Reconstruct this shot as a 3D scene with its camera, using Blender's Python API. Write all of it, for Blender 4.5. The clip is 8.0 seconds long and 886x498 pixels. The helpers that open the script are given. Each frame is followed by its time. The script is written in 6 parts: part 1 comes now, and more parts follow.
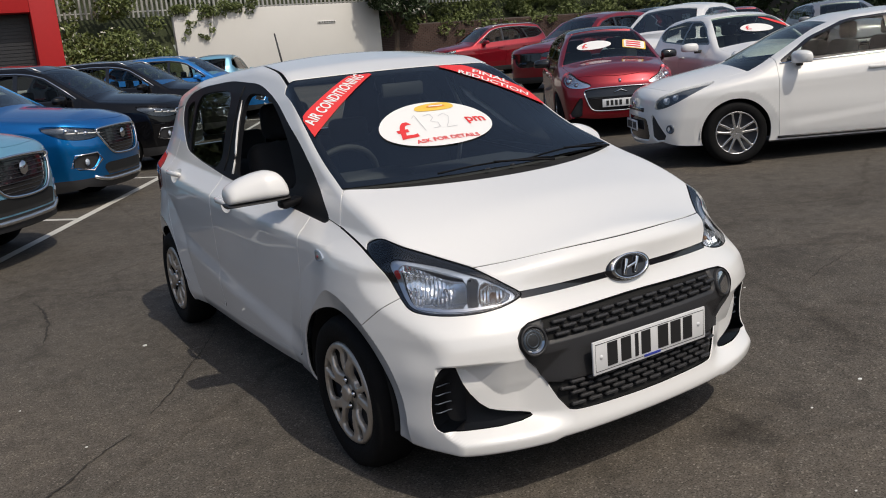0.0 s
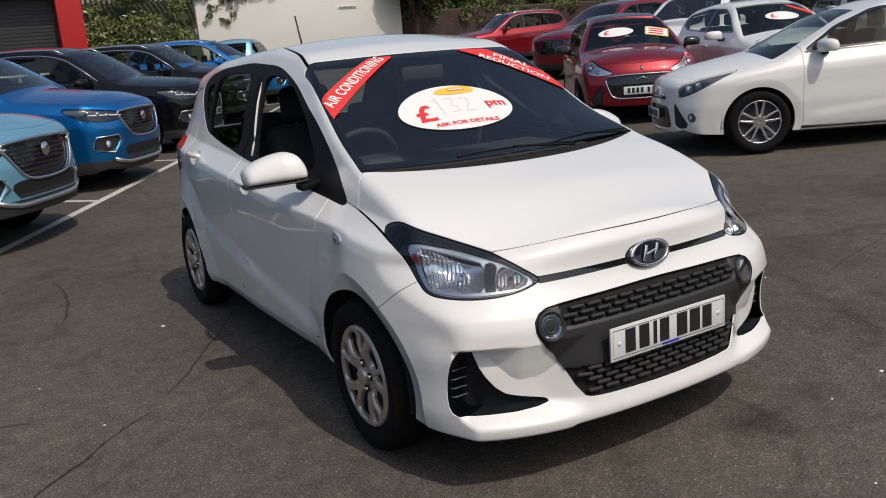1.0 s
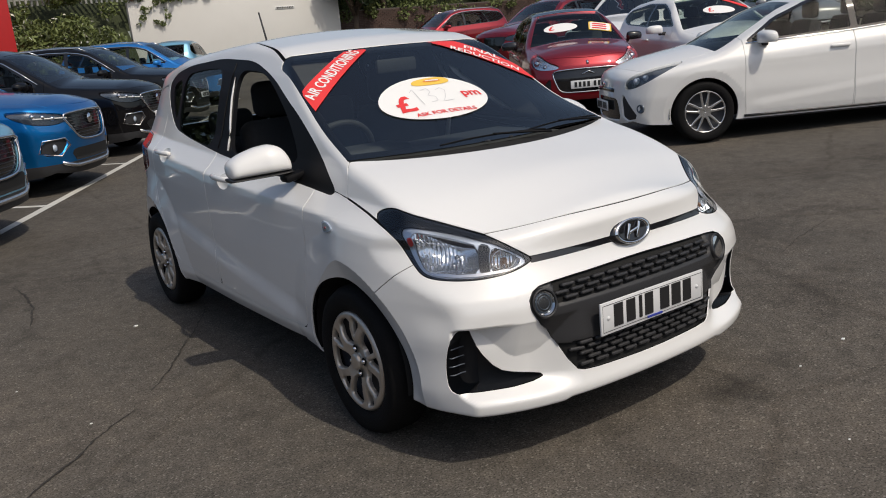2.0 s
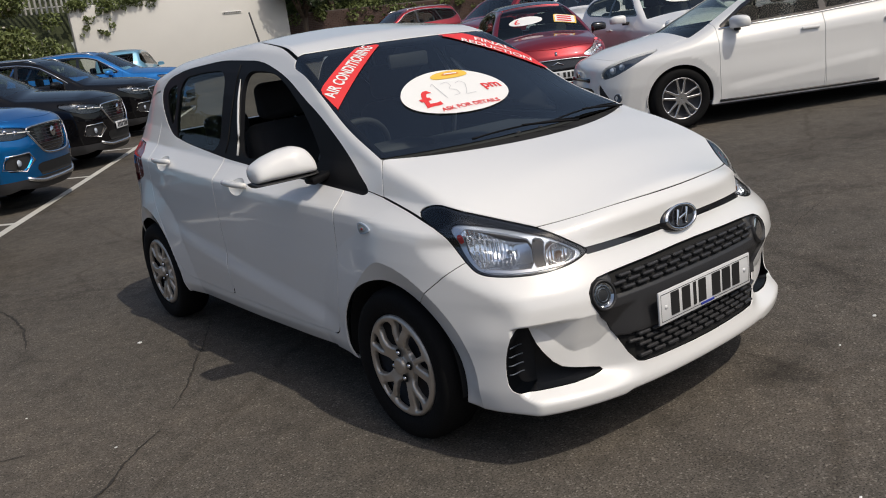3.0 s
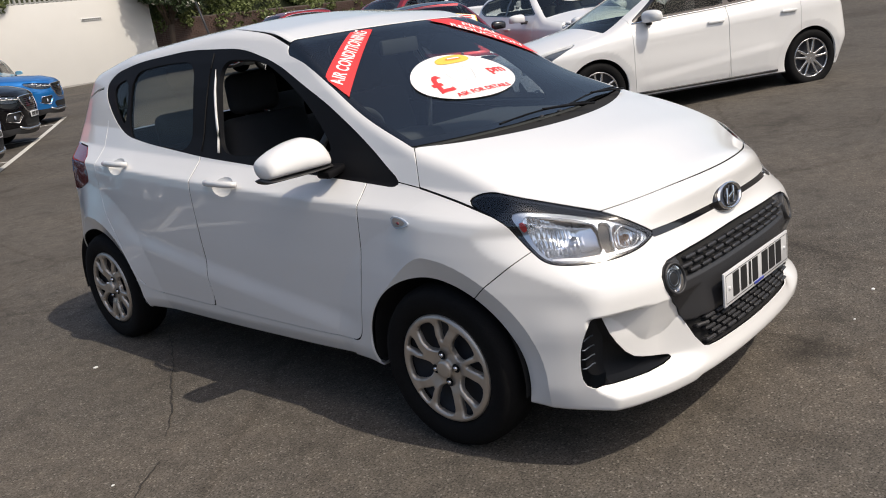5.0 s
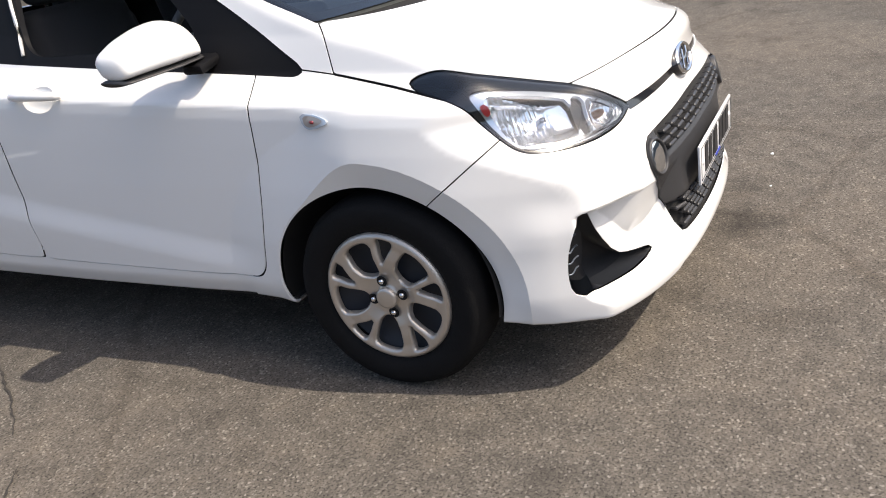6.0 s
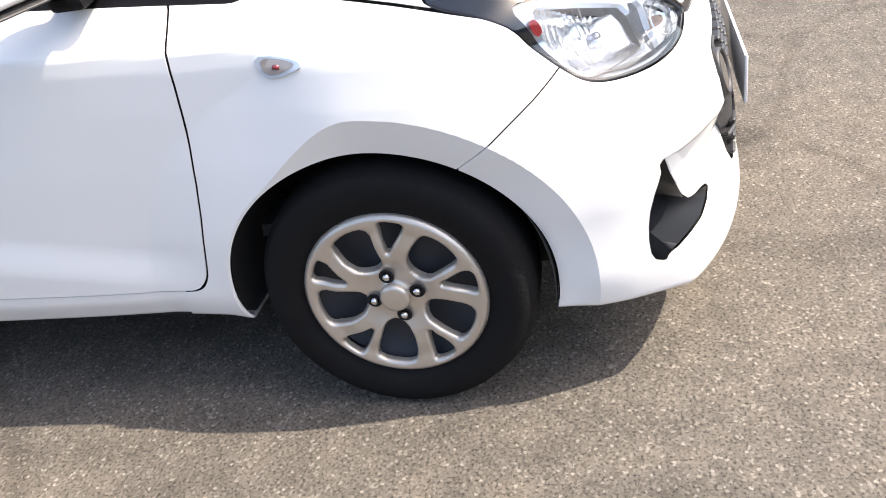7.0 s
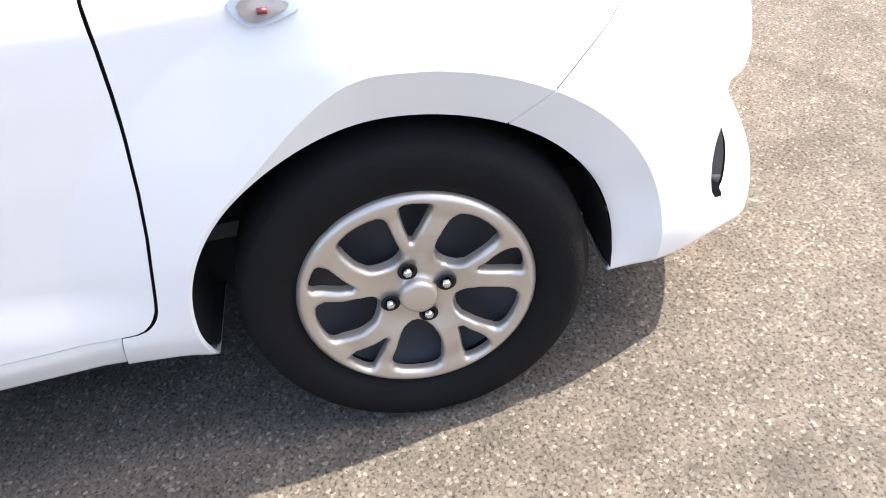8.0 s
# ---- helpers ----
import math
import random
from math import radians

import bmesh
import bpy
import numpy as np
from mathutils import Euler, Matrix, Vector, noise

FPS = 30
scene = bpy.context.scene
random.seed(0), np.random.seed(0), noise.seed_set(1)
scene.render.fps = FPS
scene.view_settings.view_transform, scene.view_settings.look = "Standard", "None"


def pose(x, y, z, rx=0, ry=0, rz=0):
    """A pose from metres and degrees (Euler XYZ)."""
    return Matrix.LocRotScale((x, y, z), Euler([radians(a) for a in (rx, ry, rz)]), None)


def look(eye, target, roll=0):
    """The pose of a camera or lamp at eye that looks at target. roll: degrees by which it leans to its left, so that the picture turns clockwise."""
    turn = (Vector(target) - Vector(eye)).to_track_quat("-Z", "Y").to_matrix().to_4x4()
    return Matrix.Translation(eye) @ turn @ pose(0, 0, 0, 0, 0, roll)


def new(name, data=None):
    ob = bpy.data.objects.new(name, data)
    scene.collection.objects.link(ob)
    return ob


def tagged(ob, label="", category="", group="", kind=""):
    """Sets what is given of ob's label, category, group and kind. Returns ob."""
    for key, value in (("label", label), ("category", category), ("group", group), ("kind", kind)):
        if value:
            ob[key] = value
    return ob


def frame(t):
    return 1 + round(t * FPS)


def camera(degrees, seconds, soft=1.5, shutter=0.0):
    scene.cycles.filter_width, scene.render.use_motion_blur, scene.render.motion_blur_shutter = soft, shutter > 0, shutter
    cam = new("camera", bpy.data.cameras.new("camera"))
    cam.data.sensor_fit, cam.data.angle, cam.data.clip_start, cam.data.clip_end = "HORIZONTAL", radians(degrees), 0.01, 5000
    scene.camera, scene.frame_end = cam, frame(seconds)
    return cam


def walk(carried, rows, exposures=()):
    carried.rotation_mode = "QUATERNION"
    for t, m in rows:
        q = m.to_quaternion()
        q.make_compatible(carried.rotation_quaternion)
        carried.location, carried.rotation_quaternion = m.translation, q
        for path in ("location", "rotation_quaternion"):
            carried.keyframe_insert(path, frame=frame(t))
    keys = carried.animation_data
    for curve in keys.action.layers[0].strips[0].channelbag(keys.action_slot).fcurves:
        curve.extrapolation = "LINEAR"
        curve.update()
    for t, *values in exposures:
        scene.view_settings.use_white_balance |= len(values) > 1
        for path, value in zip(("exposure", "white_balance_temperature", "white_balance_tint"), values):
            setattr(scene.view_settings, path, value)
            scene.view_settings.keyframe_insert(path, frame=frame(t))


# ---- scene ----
cam = camera(56.3, 8.0, soft=1.0)
PATH = [
    (0, (-1.917, -2.632, 1.446), (-0.914, -0.961, 0.995), -5.1),
    (0.5, (-1.907, -2.631, 1.438), (-0.931, -0.948, 0.973), -4.8),
    (1, (-1.913, -2.621, 1.431), (-0.952, -0.933, 0.954), -4.6),
    (1.5, (-1.989, -2.634, 1.422), (-0.972, -0.98, 0.939), -4.0),
    (1.7, (-2.037, -2.633, 1.414), (-0.99, -1.0, 0.928), -4.4),
    (2.8, (-2.257, -2.407, 1.414), (-1.126, -0.834, 0.917), -7.5),
    (3, (-2.298, -2.349, 1.417), (-1.139, -0.799, 0.914), -7.5),
    (3.5, (-2.475, -2.222, 1.409), (-1.235, -0.732, 0.915), -7.6),
    (4, (-2.67, -2.11, 1.425), (-1.365, -0.672, 0.947), -7.5),
    (4.2, (-2.706, -2.071, 1.417), (-1.385, -0.647, 0.942), -7.3),
    (5.3, (-2.546, -1.656, 1.371), (-1.107, -0.398, 0.783), -8.6),
    (5.5, (-2.532, -1.519, 1.329), (-1.036, -0.356, 0.689), -8.8),
    (6, (-2.46, -1.159, 1.285), (-0.874, -0.243, 0.481), -9.8),
    (6.5, (-2.249, -0.814, 1.241), (-0.618, -0.128, 0.31), -10.3),
    (7, (-2.113, -0.49, 1.2), (-0.456, -0.021, 0.183), -11.0),
    (7.5, (-1.949, -0.207, 1.168), (-0.318, 0.006, 0.029), -11.1),
    (8, (-1.793, -0.003, 1.146), (-0.221, -0.078, -0.087), -9.9),
]
EXPOSURES = [(t, stops + 0.03, 6750 if t < 5 else 6950, 9 if t < 5 else 11) for t, stops in ((0.0, -0.38), (3.0, -0.40), (3.6, -0.34), (4.0, -0.06), (4.2, 0.02), (5.5, 0.08), (6.0, 0.90), (6.5, 1.46), (7.0, 1.74), (7.5, 1.82), (8.0, 2.20))]
walk(cam, [(t, look(eye, target, roll)) for t, eye, target, roll in PATH], EXPOSURES)

# ---- world, sun ----
TO_SUN = Vector((0.10, -0.72, 1.0)).normalized()
world = bpy.data.worlds.new("sky")
scene.world = world
world.use_nodes = True
wn = world.node_tree
sky = wn.nodes.new("ShaderNodeTexSky")
sky.sky_type = "NISHITA"
sky.sun_disc = False
sky.sun_elevation = math.asin(TO_SUN.z)
sky.sun_rotation = math.atan2(TO_SUN.x, TO_SUN.y)
sky.air_density, sky.dust_density, sky.ozone_density = 1.0, 3.0, 1.0
wn.links.new(sky.outputs[0], wn.nodes["Background"].inputs[0])
wn.nodes["Background"].inputs[1].default_value = 0.15
sun_data = bpy.data.lights.new("sun", "SUN")
sun_data.energy, sun_data.angle, sun_data.color = 2.8, radians(0.55), (1.0, 0.93, 0.83)
sun = new("sun", sun_data)
sun.rotation_mode = "QUATERNION"
sun.rotation_quaternion = (-TO_SUN).to_track_quat("-Z", "Y")


# ---- materials ----
def node_material(name, color, rough=0.5, metal=0.0, vary=0.08, scale=6.0, bump=0.0, bump_scale=60.0, coat=0.0, spec=0.5, grain=0.0):
    """Principled surface whose colour wanders at two scales, with fine relief."""
    m = bpy.data.materials.new(name)
    m.use_nodes = True
    nt = m.node_tree
    b = nt.nodes["Principled BSDF"]
    b.inputs["Roughness"].default_value, b.inputs["Metallic"].default_value = rough, metal
    b.inputs["Coat Weight"].default_value, b.inputs["Coat Roughness"].default_value = coat, 0.03
    b.inputs["Specular IOR Level"].default_value = spec
    tc = nt.nodes.new("ShaderNodeTexCoord")
    n1 = nt.nodes.new("ShaderNodeTexNoise")
    n1.inputs["Scale"].default_value, n1.inputs["Detail"].default_value = scale, 5
    n2 = nt.nodes.new("ShaderNodeTexNoise")
    n2.inputs["Scale"].default_value, n2.inputs["Detail"].default_value = bump_scale, 3
    nt.links.new(tc.outputs["Object"], n1.inputs["Vector"])
    nt.links.new(tc.outputs["Object"], n2.inputs["Vector"])
    mx = nt.nodes.new("ShaderNodeMix")
    mx.data_type = "RGBA"
    mx.inputs[6].default_value = (*[c * (1 - vary) for c in color], 1)
    mx.inputs[7].default_value = (*[min(1, c * (1 + vary)) for c in color], 1)
    nt.links.new(n1.outputs["Fac"], mx.inputs[0])
    out = mx.outputs[2]
    if grain:
        g = nt.nodes.new("ShaderNodeMix")
        g.data_type = "RGBA"
        g.blend_type = "MULTIPLY"
        g.inputs[0].default_value = 1.0
        r = nt.nodes.new("ShaderNodeMapRange")
        r.inputs[1].default_value, r.inputs[2].default_value = 0.3, 0.7
        r.inputs[3].default_value, r.inputs[4].default_value = 1 - grain, 1 + grain
        nt.links.new(n2.outputs["Fac"], r.inputs[0])
        nt.links.new(out, g.inputs[6])
        nt.links.new(r.outputs[0], g.inputs[7])
        out = g.outputs[2]
    nt.links.new(out, b.inputs["Base Color"])
    if bump:
        bp = nt.nodes.new("ShaderNodeBump")
        bp.inputs["Strength"].default_value, bp.inputs["Distance"].default_value = bump, 0.01
        nt.links.new(n2.outputs["Fac"], bp.inputs["Height"])
        nt.links.new(bp.outputs[0], b.inputs["Normal"])
    return m


def glass_material(name, tint, gloss_rough=0.0, ior=1.85):
    """A thin pane: tinted see-through, with the mirror gloss of its two faces by Fresnel."""
    m = bpy.data.materials.new(name)
    m.use_nodes = True
    nt = m.node_tree
    nt.nodes.remove(nt.nodes["Principled BSDF"])
    tr = nt.nodes.new("ShaderNodeBsdfTransparent")
    tr.inputs[0].default_value = (*tint, 1)
    gl = nt.nodes.new("ShaderNodeBsdfGlossy")
    gl.inputs["Roughness"].default_value = gloss_rough
    fr = nt.nodes.new("ShaderNodeFresnel")
    fr.inputs[0].default_value = ior
    mx = nt.nodes.new("ShaderNodeMixShader")
    nt.links.new(fr.outputs[0], mx.inputs[0])
    nt.links.new(tr.outputs[0], mx.inputs[1])
    nt.links.new(gl.outputs[0], mx.inputs[2])
    nt.links.new(mx.outputs[0], nt.nodes["Material Output"].inputs[0])
    return m


def paint(name, color, metal=0.0, rough=0.35):
    return node_material(name, color, rough, metal, vary=0.02, scale=3.0, coat=1.0)


WHITE = paint("white_paint", (0.78, 0.78, 0.77))
BLUE = paint("blue_metallic_paint", (0.001, 0.20, 0.56), 0.88)
AQUA = paint("light_blue_metallic_paint", (0.17, 0.40, 0.56), 0.35)
MIDBLUE = paint("bright_blue_paint", (0.008, 0.20, 0.58), 0.6)
BLACKP = node_material("black_paint", (0.004, 0.004, 0.005), 0.3, vary=0.02, scale=3.0, coat=0.75, spec=0.05)
REDP = paint("red_paint", (0.27, 0.004, 0.014), 0.65)
SILVER = paint("silver_grey_paint", (0.25, 0.25, 0.26), 0.5)
PLASTIC = node_material("black_plastic", (0.026, 0.026, 0.028), 0.45, bump=0.15, bump_scale=400)
GLOSSBLACK = node_material("gloss_black", (0.01, 0.01, 0.012), 0.12, vary=0.0, coat=0.5)
DARK = node_material("dark_cavity", (0.006, 0.006, 0.006), 0.9)
CABIN = node_material("dark_cabin_plastic", (0.062, 0.066, 0.07), 0.6, bump=0.2, bump_scale=300)
CLOTH = node_material("dark_seat_cloth", (0.035, 0.037, 0.042), 0.9, bump=0.4, bump_scale=500)
RUBBER = node_material("tyre_rubber", (0.0070, 0.0070, 0.0074), 0.78, vary=0.25, scale=18, bump=0.2, bump_scale=150, spec=0.15)
COVER = node_material("silver_wheel_cover", (0.54, 0.49, 0.43), 0.34, 0.65, vary=0.08, scale=14)
ALLOY = node_material("polished_alloy", (0.6, 0.6, 0.6), 0.25, 0.9)
STEEL = node_material("dark_wheel_steel", (0.04, 0.042, 0.05), 0.55, 0.3)
CHROME = node_material("chrome", (0.75, 0.76, 0.78), 0.08, 1.0, vary=0.02)
GREYFILM = node_material("lamp_bezel", (0.10, 0.12, 0.15), 0.3, 0.3)
GLASS = glass_material("tinted_window_glass", (0.78, 0.82, 0.79), ior=1.32)
SCREEN = glass_material("windscreen_glass", (0.76, 0.81, 0.81), ior=2.05)
FOGLENS = glass_material("fog_lamp_lens", (0.85, 0.87, 0.88), ior=1.25)
LENS = glass_material("clear_lamp_lens", (0.93, 0.95, 0.97), ior=1.6)
AMBER = node_material("clear_indicator_lens", (0.30, 0.27, 0.25), 0.15, 0.0, coat=1.0)
REDLENS = node_material("red_lamp_lens", (0.16, 0.008, 0.012), 0.15, coat=1.0)
PAPER = node_material("white_sticker", (0.82, 0.82, 0.80), 0.5, vary=0.02)
REDSTICK = node_material("red_sticker", (0.75, 0.04, 0.04), 0.5, vary=0.04)
YELLOW = node_material("yellow_print", (0.85, 0.55, 0.08), 0.5)
ORANGE = node_material("orange_print", (0.80, 0.28, 0.05), 0.5)
INK = node_material("black_print", (0.015, 0.015, 0.016), 0.5)
GREYINK = node_material("grey_pen_line", (0.58, 0.58, 0.59), 0.6)
PLATE = node_material("white_plate", (0.70, 0.71, 0.72), 0.3, vary=0.03, coat=0.4)


# ---- mesh tools ----
def smoothed(points, width):
    """A function through (place, value) pairs, with its corners rounded over width."""
    px, pv = [p[0] for p in points], [p[1] for p in points]
    g = np.linspace(px[0] - 0.3, px[-1] + 0.3, 900)
    v = np.interp(g, px, pv)
    lo, hi = (pv[1] - pv[0]) / (px[1] - px[0]), (pv[-1] - pv[-2]) / (px[-1] - px[-2])
    v = np.where(g < px[0], pv[0] + (g - px[0]) * lo, np.where(g > px[-1], pv[-1] + (g - px[-1]) * hi, v))
    step = g[1] - g[0]
    n = max(1, int(width / step))
    kern = np.hanning(2 * n + 3)[1:-1]
    kern /= kern.sum()
    pad = len(kern) // 2
    ext = np.concatenate([v[0] + (np.arange(-pad, 0)) * step * lo, v, v[-1] + np.arange(1, pad + 1) * step * hi])
    v = np.convolve(ext, kern, "valid")
    return lambda q: np.interp(q, g, v)


def smax(a, b, k):
    """The larger of a and b, with the corner rounded by k."""
    h = np.clip(0.5 + 0.5 * (a - b) / k, 0, 1)
    return b + (a - b) * h + k * h * (1 - h)


def step01(a, b, q):
    t = np.clip((q - a) / (b - a), 0, 1)
    return t * t * (3 - 2 * t)


def rounded(poly, passes=2, reach=0.05):
    """A closed outline with its corners cut round, over reach at most."""
    p = np.array(poly, float)
    for k in range(passes):
        d = np.roll(p, -1, 0) - p
        s = np.minimum(0.25, reach / (k + 1) / np.maximum(np.hypot(d[:, 0], d[:, 1]), 1e-9))[:, None]
        p = np.stack([p + s * d, p + (1 - s) * d], 1).reshape(-1, 2)
    return p


def outline(poly, u, v, passes=2):
    """Signed distance of the places (u, v) to an outline: below zero inside."""
    p = rounded(poly, passes) if passes else np.array(poly, float)
    best, inside = np.full(len(u), 1e9), np.zeros(len(u), bool)
    for (ax, ay), (bx, by) in zip(p, np.roll(p, -1, 0)):
        ex, ey = bx - ax, by - ay
        t = np.clip(((u - ax) * ex + (v - ay) * ey) / (ex * ex + ey * ey + 1e-12), 0, 1)
        best = np.minimum(best, (u - ax - t * ex) ** 2 + (v - ay - t * ey) ** 2)
        cross = (ay > v) != (by > v)
        inside ^= cross & (u < ex * (v - ay) / (ey + (ey == 0) * 1e-12) + ax)
    d = np.sqrt(best)
    return np.where(inside, -d, d)


def keep(mesh, d):
    """The piece of a triangle mesh (places, triangles) where d, given at its places, is below zero, cut cleanly along d = 0."""
    V, T = mesh
    if len(T) == 0:
        return V, T
    ins = d < 0
    cnt = ins[T].sum(1)
    out = [T[cnt == 3]]
    ea, eb = [], []

    def cut(a, b):
        ea.append(np.minimum(a, b))
        eb.append(np.maximum(a, b))

    rows = []
    for want in (1, 2):
        S = T[cnt == want]
        lone = ins[S] if want == 1 else ~ins[S]
        r = lone.argmax(1)
        i = np.arange(len(S))
        a, b, c = S[i, r], S[i, (r + 1) % 3], S[i, (r + 2) % 3]
        cut(a, b)
        cut(a, c)
        rows.append((want, a, b, c))
    A, B = np.concatenate(ea), np.concatenate(eb)
    if len(A):
        key, inv = np.unique(A.astype(np.int64) * (len(V) + 1) + B, return_inverse=True)
        ka, kb = key // (len(V) + 1), key % (len(V) + 1)
        t = d[ka] / (d[ka] - d[kb])
        base = len(V)
        V = np.concatenate([V, V[ka] + t[:, None] * (V[kb] - V[ka])])
        at = 0
        for want, a, b, c in rows:
            n = len(a)
            pab, pac = base + inv[at:at + n], base + inv[at + n:at + 2 * n]
            at += 2 * n
            if want == 1:
                out.append(np.stack([a, pab, pac], 1))
            else:
                out.append(np.stack([pab, b, c], 1))
                out.append(np.stack([pab, c, pac], 1))
    T = np.concatenate(out)
    used, inv = np.unique(T, return_inverse=True)
    return V[used], inv.reshape(-1, 3)


def split(mesh, dist, gap=0.0):
    """Cuts a mesh along dist(places) = 0 into the piece inside and the rest, with a gap left between them."""
    d = dist(mesh[0])
    return keep(mesh, d + gap), keep(mesh, gap - d)


def slope_of(field, V):
    e = 1e-3
    g = np.stack([field(V + e * np.eye(3)[i]) - field(V - e * np.eye(3)[i]) for i in range(3)], 1)
    return g / np.maximum(np.linalg.norm(g, axis=1), 1e-9)[:, None]


def link(name, V, F, mat, parent=None, label="", normals=None, smooth=True):
    """One mesh object under a thing or a part."""
    me = bpy.data.meshes.new(name)
    me.from_pydata(np.asarray(V, float).tolist(), [], F if isinstance(F, list) else np.asarray(F).tolist())
    if smooth:
        me.polygons.foreach_set("use_smooth", [True] * len(me.polygons))
    if normals is not None:
        me.normals_split_custom_set_from_vertices(normals.tolist())
    me.materials.append(mat)
    ob = new(name, me)
    if parent is not None:
        ob.parent = parent
    if label:
        ob["label"] = label
    return ob


def part(name, bm, mat, parent=None, label="", smooth=True):
    """Links a bmesh as one mesh object under a thing or a part."""
    me = bpy.data.meshes.new(name)
    bm.to_mesh(me)
    bm.free()
    if smooth:
        me.polygons.foreach_set("use_smooth", [True] * len(me.polygons))
        me.set_sharp_from_angle(angle=radians(35))
    me.materials.append(mat)
    ob = new(name, me)
    if parent is not None:
        ob.parent = parent
    if label:
        ob["label"] = label
    return ob


def panel(name, mesh, field, mat, parent, label="", thick=0.012, lift=0.0, plain=False):
    """A sheet cut from a car's surface, with its edges turned inwards by thick."""
    V, T = mesh
    if len(T) == 0:
        return None
    N = slope_of(field, V)
    V = V + lift * N
    if not thick:
        return link(name, V, T, mat, parent, label, None if plain else N)
    E = np.concatenate([T[:, [0, 1]], T[:, [1, 2]], T[:, [2, 0]]])
    S = np.sort(E, 1)
    key = S[:, 0].astype(np.int64) * (len(V) + 1) + S[:, 1]
    _, first, count = np.unique(key, return_index=True, return_counts=True)
    B = E[first[count == 1]]
    used, inv = np.unique(B, return_inverse=True)
    inv = inv.reshape(-1, 2)
    n0, n1 = len(V), len(V) + len(used)
    P, Q = V[used], V[used] - thick * N[used]
    rim = np.stack([n0 + inv[:, 1], n0 + inv[:, 0], n1 + inv[:, 0], n1 + inv[:, 1]], 1)
    # the rim's own normals point out of the sheet's edge
    edge = np.zeros((len(used), 3))
    face = np.cross(V[B[:, 1]] - V[B[:, 0]], N[B[:, 0]])
    np.add.at(edge, inv[:, 0], face)
    np.add.at(edge, inv[:, 1], face)
    edge /= np.maximum(np.linalg.norm(edge, axis=1), 1e-9)[:, None]
    edge = edge * 0.75 + N[used] * 0.66
    allV = np.concatenate([V, P, Q])
    F = T.tolist() + rim.tolist()
    return link(name, allV, F, mat, parent, label, None if plain else np.concatenate([N, edge, edge]))


def hull(field, hw, y0, y1, z0, z1, h, spine, fine=False):
    """A car's skin: a box of fine squares drawn in onto field = 0, towards a spine inside. fine: smaller squares low round the nose."""
    def face(us, vs, make):
        U, W = np.meshgrid(us, vs, indexing="ij")
        P = make(U.ravel(), W.ravel())
        nu, nv = len(us), len(vs)
        i = (np.arange(nu - 1)[:, None] * nv + np.arange(nv - 1)[None]).ravel()
        return P, np.stack([i, i + nv, i + nv + 1, i + 1], 1)

    xs = np.linspace(-hw, hw, 2 * int(hw / h) + 1)
    ys = np.linspace(y0, y1, int((y1 - y0) / h) + 1)
    zs = np.linspace(z0, z1, int((z1 - z0) / h) + 1)
    if fine:
        xs = np.linspace(-hw, hw, 2 * int(1.35 * hw / h) + 1)
        ys = np.concatenate([np.arange(y0, -0.3, 0.6 * h), np.linspace(-0.3, y1, int((y1 + 0.3) / h) + 1)])
        zs = np.concatenate([np.arange(z0, 0.54, 0.55 * h), np.linspace(0.54, z1, int((z1 - 0.54) / h) + 1)])
    o = np.ones_like
    sides = [face(xs, ys, lambda a, b: np.stack([a, b, o(a) * z1], 1)),
             face(xs, zs, lambda a, b: np.stack([a, o(a) * y0, b], 1)),
             face(xs[::-1], zs, lambda a, b: np.stack([a, o(a) * y1, b], 1)),
             face(ys, zs, lambda a, b: np.stack([o(a) * hw, a, b], 1)),
             face(ys[::-1], zs, lambda a, b: np.stack([-o(a) * hw, a, b], 1))]
    V, F, n = [], [], 0
    for P, Q in sides:
        V.append(P)
        F.append(Q + n)
        n += len(P)
    V, F = np.concatenate(V), np.concatenate(F)
    _, idx, inv = np.unique(np.round(V, 5), axis=0, return_index=True, return_inverse=True)
    V, F = V[idx], inv.reshape(-1)[F]
    C = np.stack([V[:, 0] * 0, np.clip(V[:, 1], spine[0], spine[1]), np.clip(V[:, 2], spine[2], spine[3])], 1)
    D = V - C
    lo, hi = np.full(len(V), 0.02), np.full(len(V), 1.6)
    for _ in range(34):
        mid = 0.5 * (lo + hi)
        out = field(C + mid[:, None] * D) > 0
        hi = np.where(out, mid, hi)
        lo = np.where(out, lo, mid)
    V = C + (0.5 * (lo + hi))[:, None] * D
    return V, np.concatenate([F[:, [0, 1, 2]], F[:, [0, 2, 3]]])


def loft(rings, closed=True, caps=False):
    """Faces over rings of equal length."""
    R = np.array(rings, float)
    m, n = R.shape[:2]
    V = R.reshape(-1, 3)
    F = []
    for i in range(m - 1):
        for j in range(n if closed else n - 1):
            k = (j + 1) % n
            F.append([i * n + j, i * n + k, (i + 1) * n + k, (i + 1) * n + j])
    if caps:
        F.append(list(range(n))[::-1])
        F.append([(m - 1) * n + j for j in range(n)])
    return V, F


def lathe(profile, steps=48):
    """Turned about the x axis: profile of (along x, radius)."""
    a = np.linspace(0, 2 * np.pi, steps, endpoint=False)
    return loft([[(x, r * math.cos(t), r * math.sin(t)) for t in a] for x, r in profile])


def box_bm(sx, sy, sz, at=(0, 0, 0), bevel=0.0, turn=None, segments=2):
    bm = bmesh.new()
    bmesh.ops.create_cube(bm, size=1, matrix=Matrix.Diagonal((sx, sy, sz, 1)))
    if bevel:
        bmesh.ops.bevel(bm, geom=bm.edges[:], offset=bevel, segments=segments, affect="EDGES", profile=0.5)
    if turn is not None:
        bm.transform(turn)
    bm.transform(Matrix.Translation(at))
    return bm


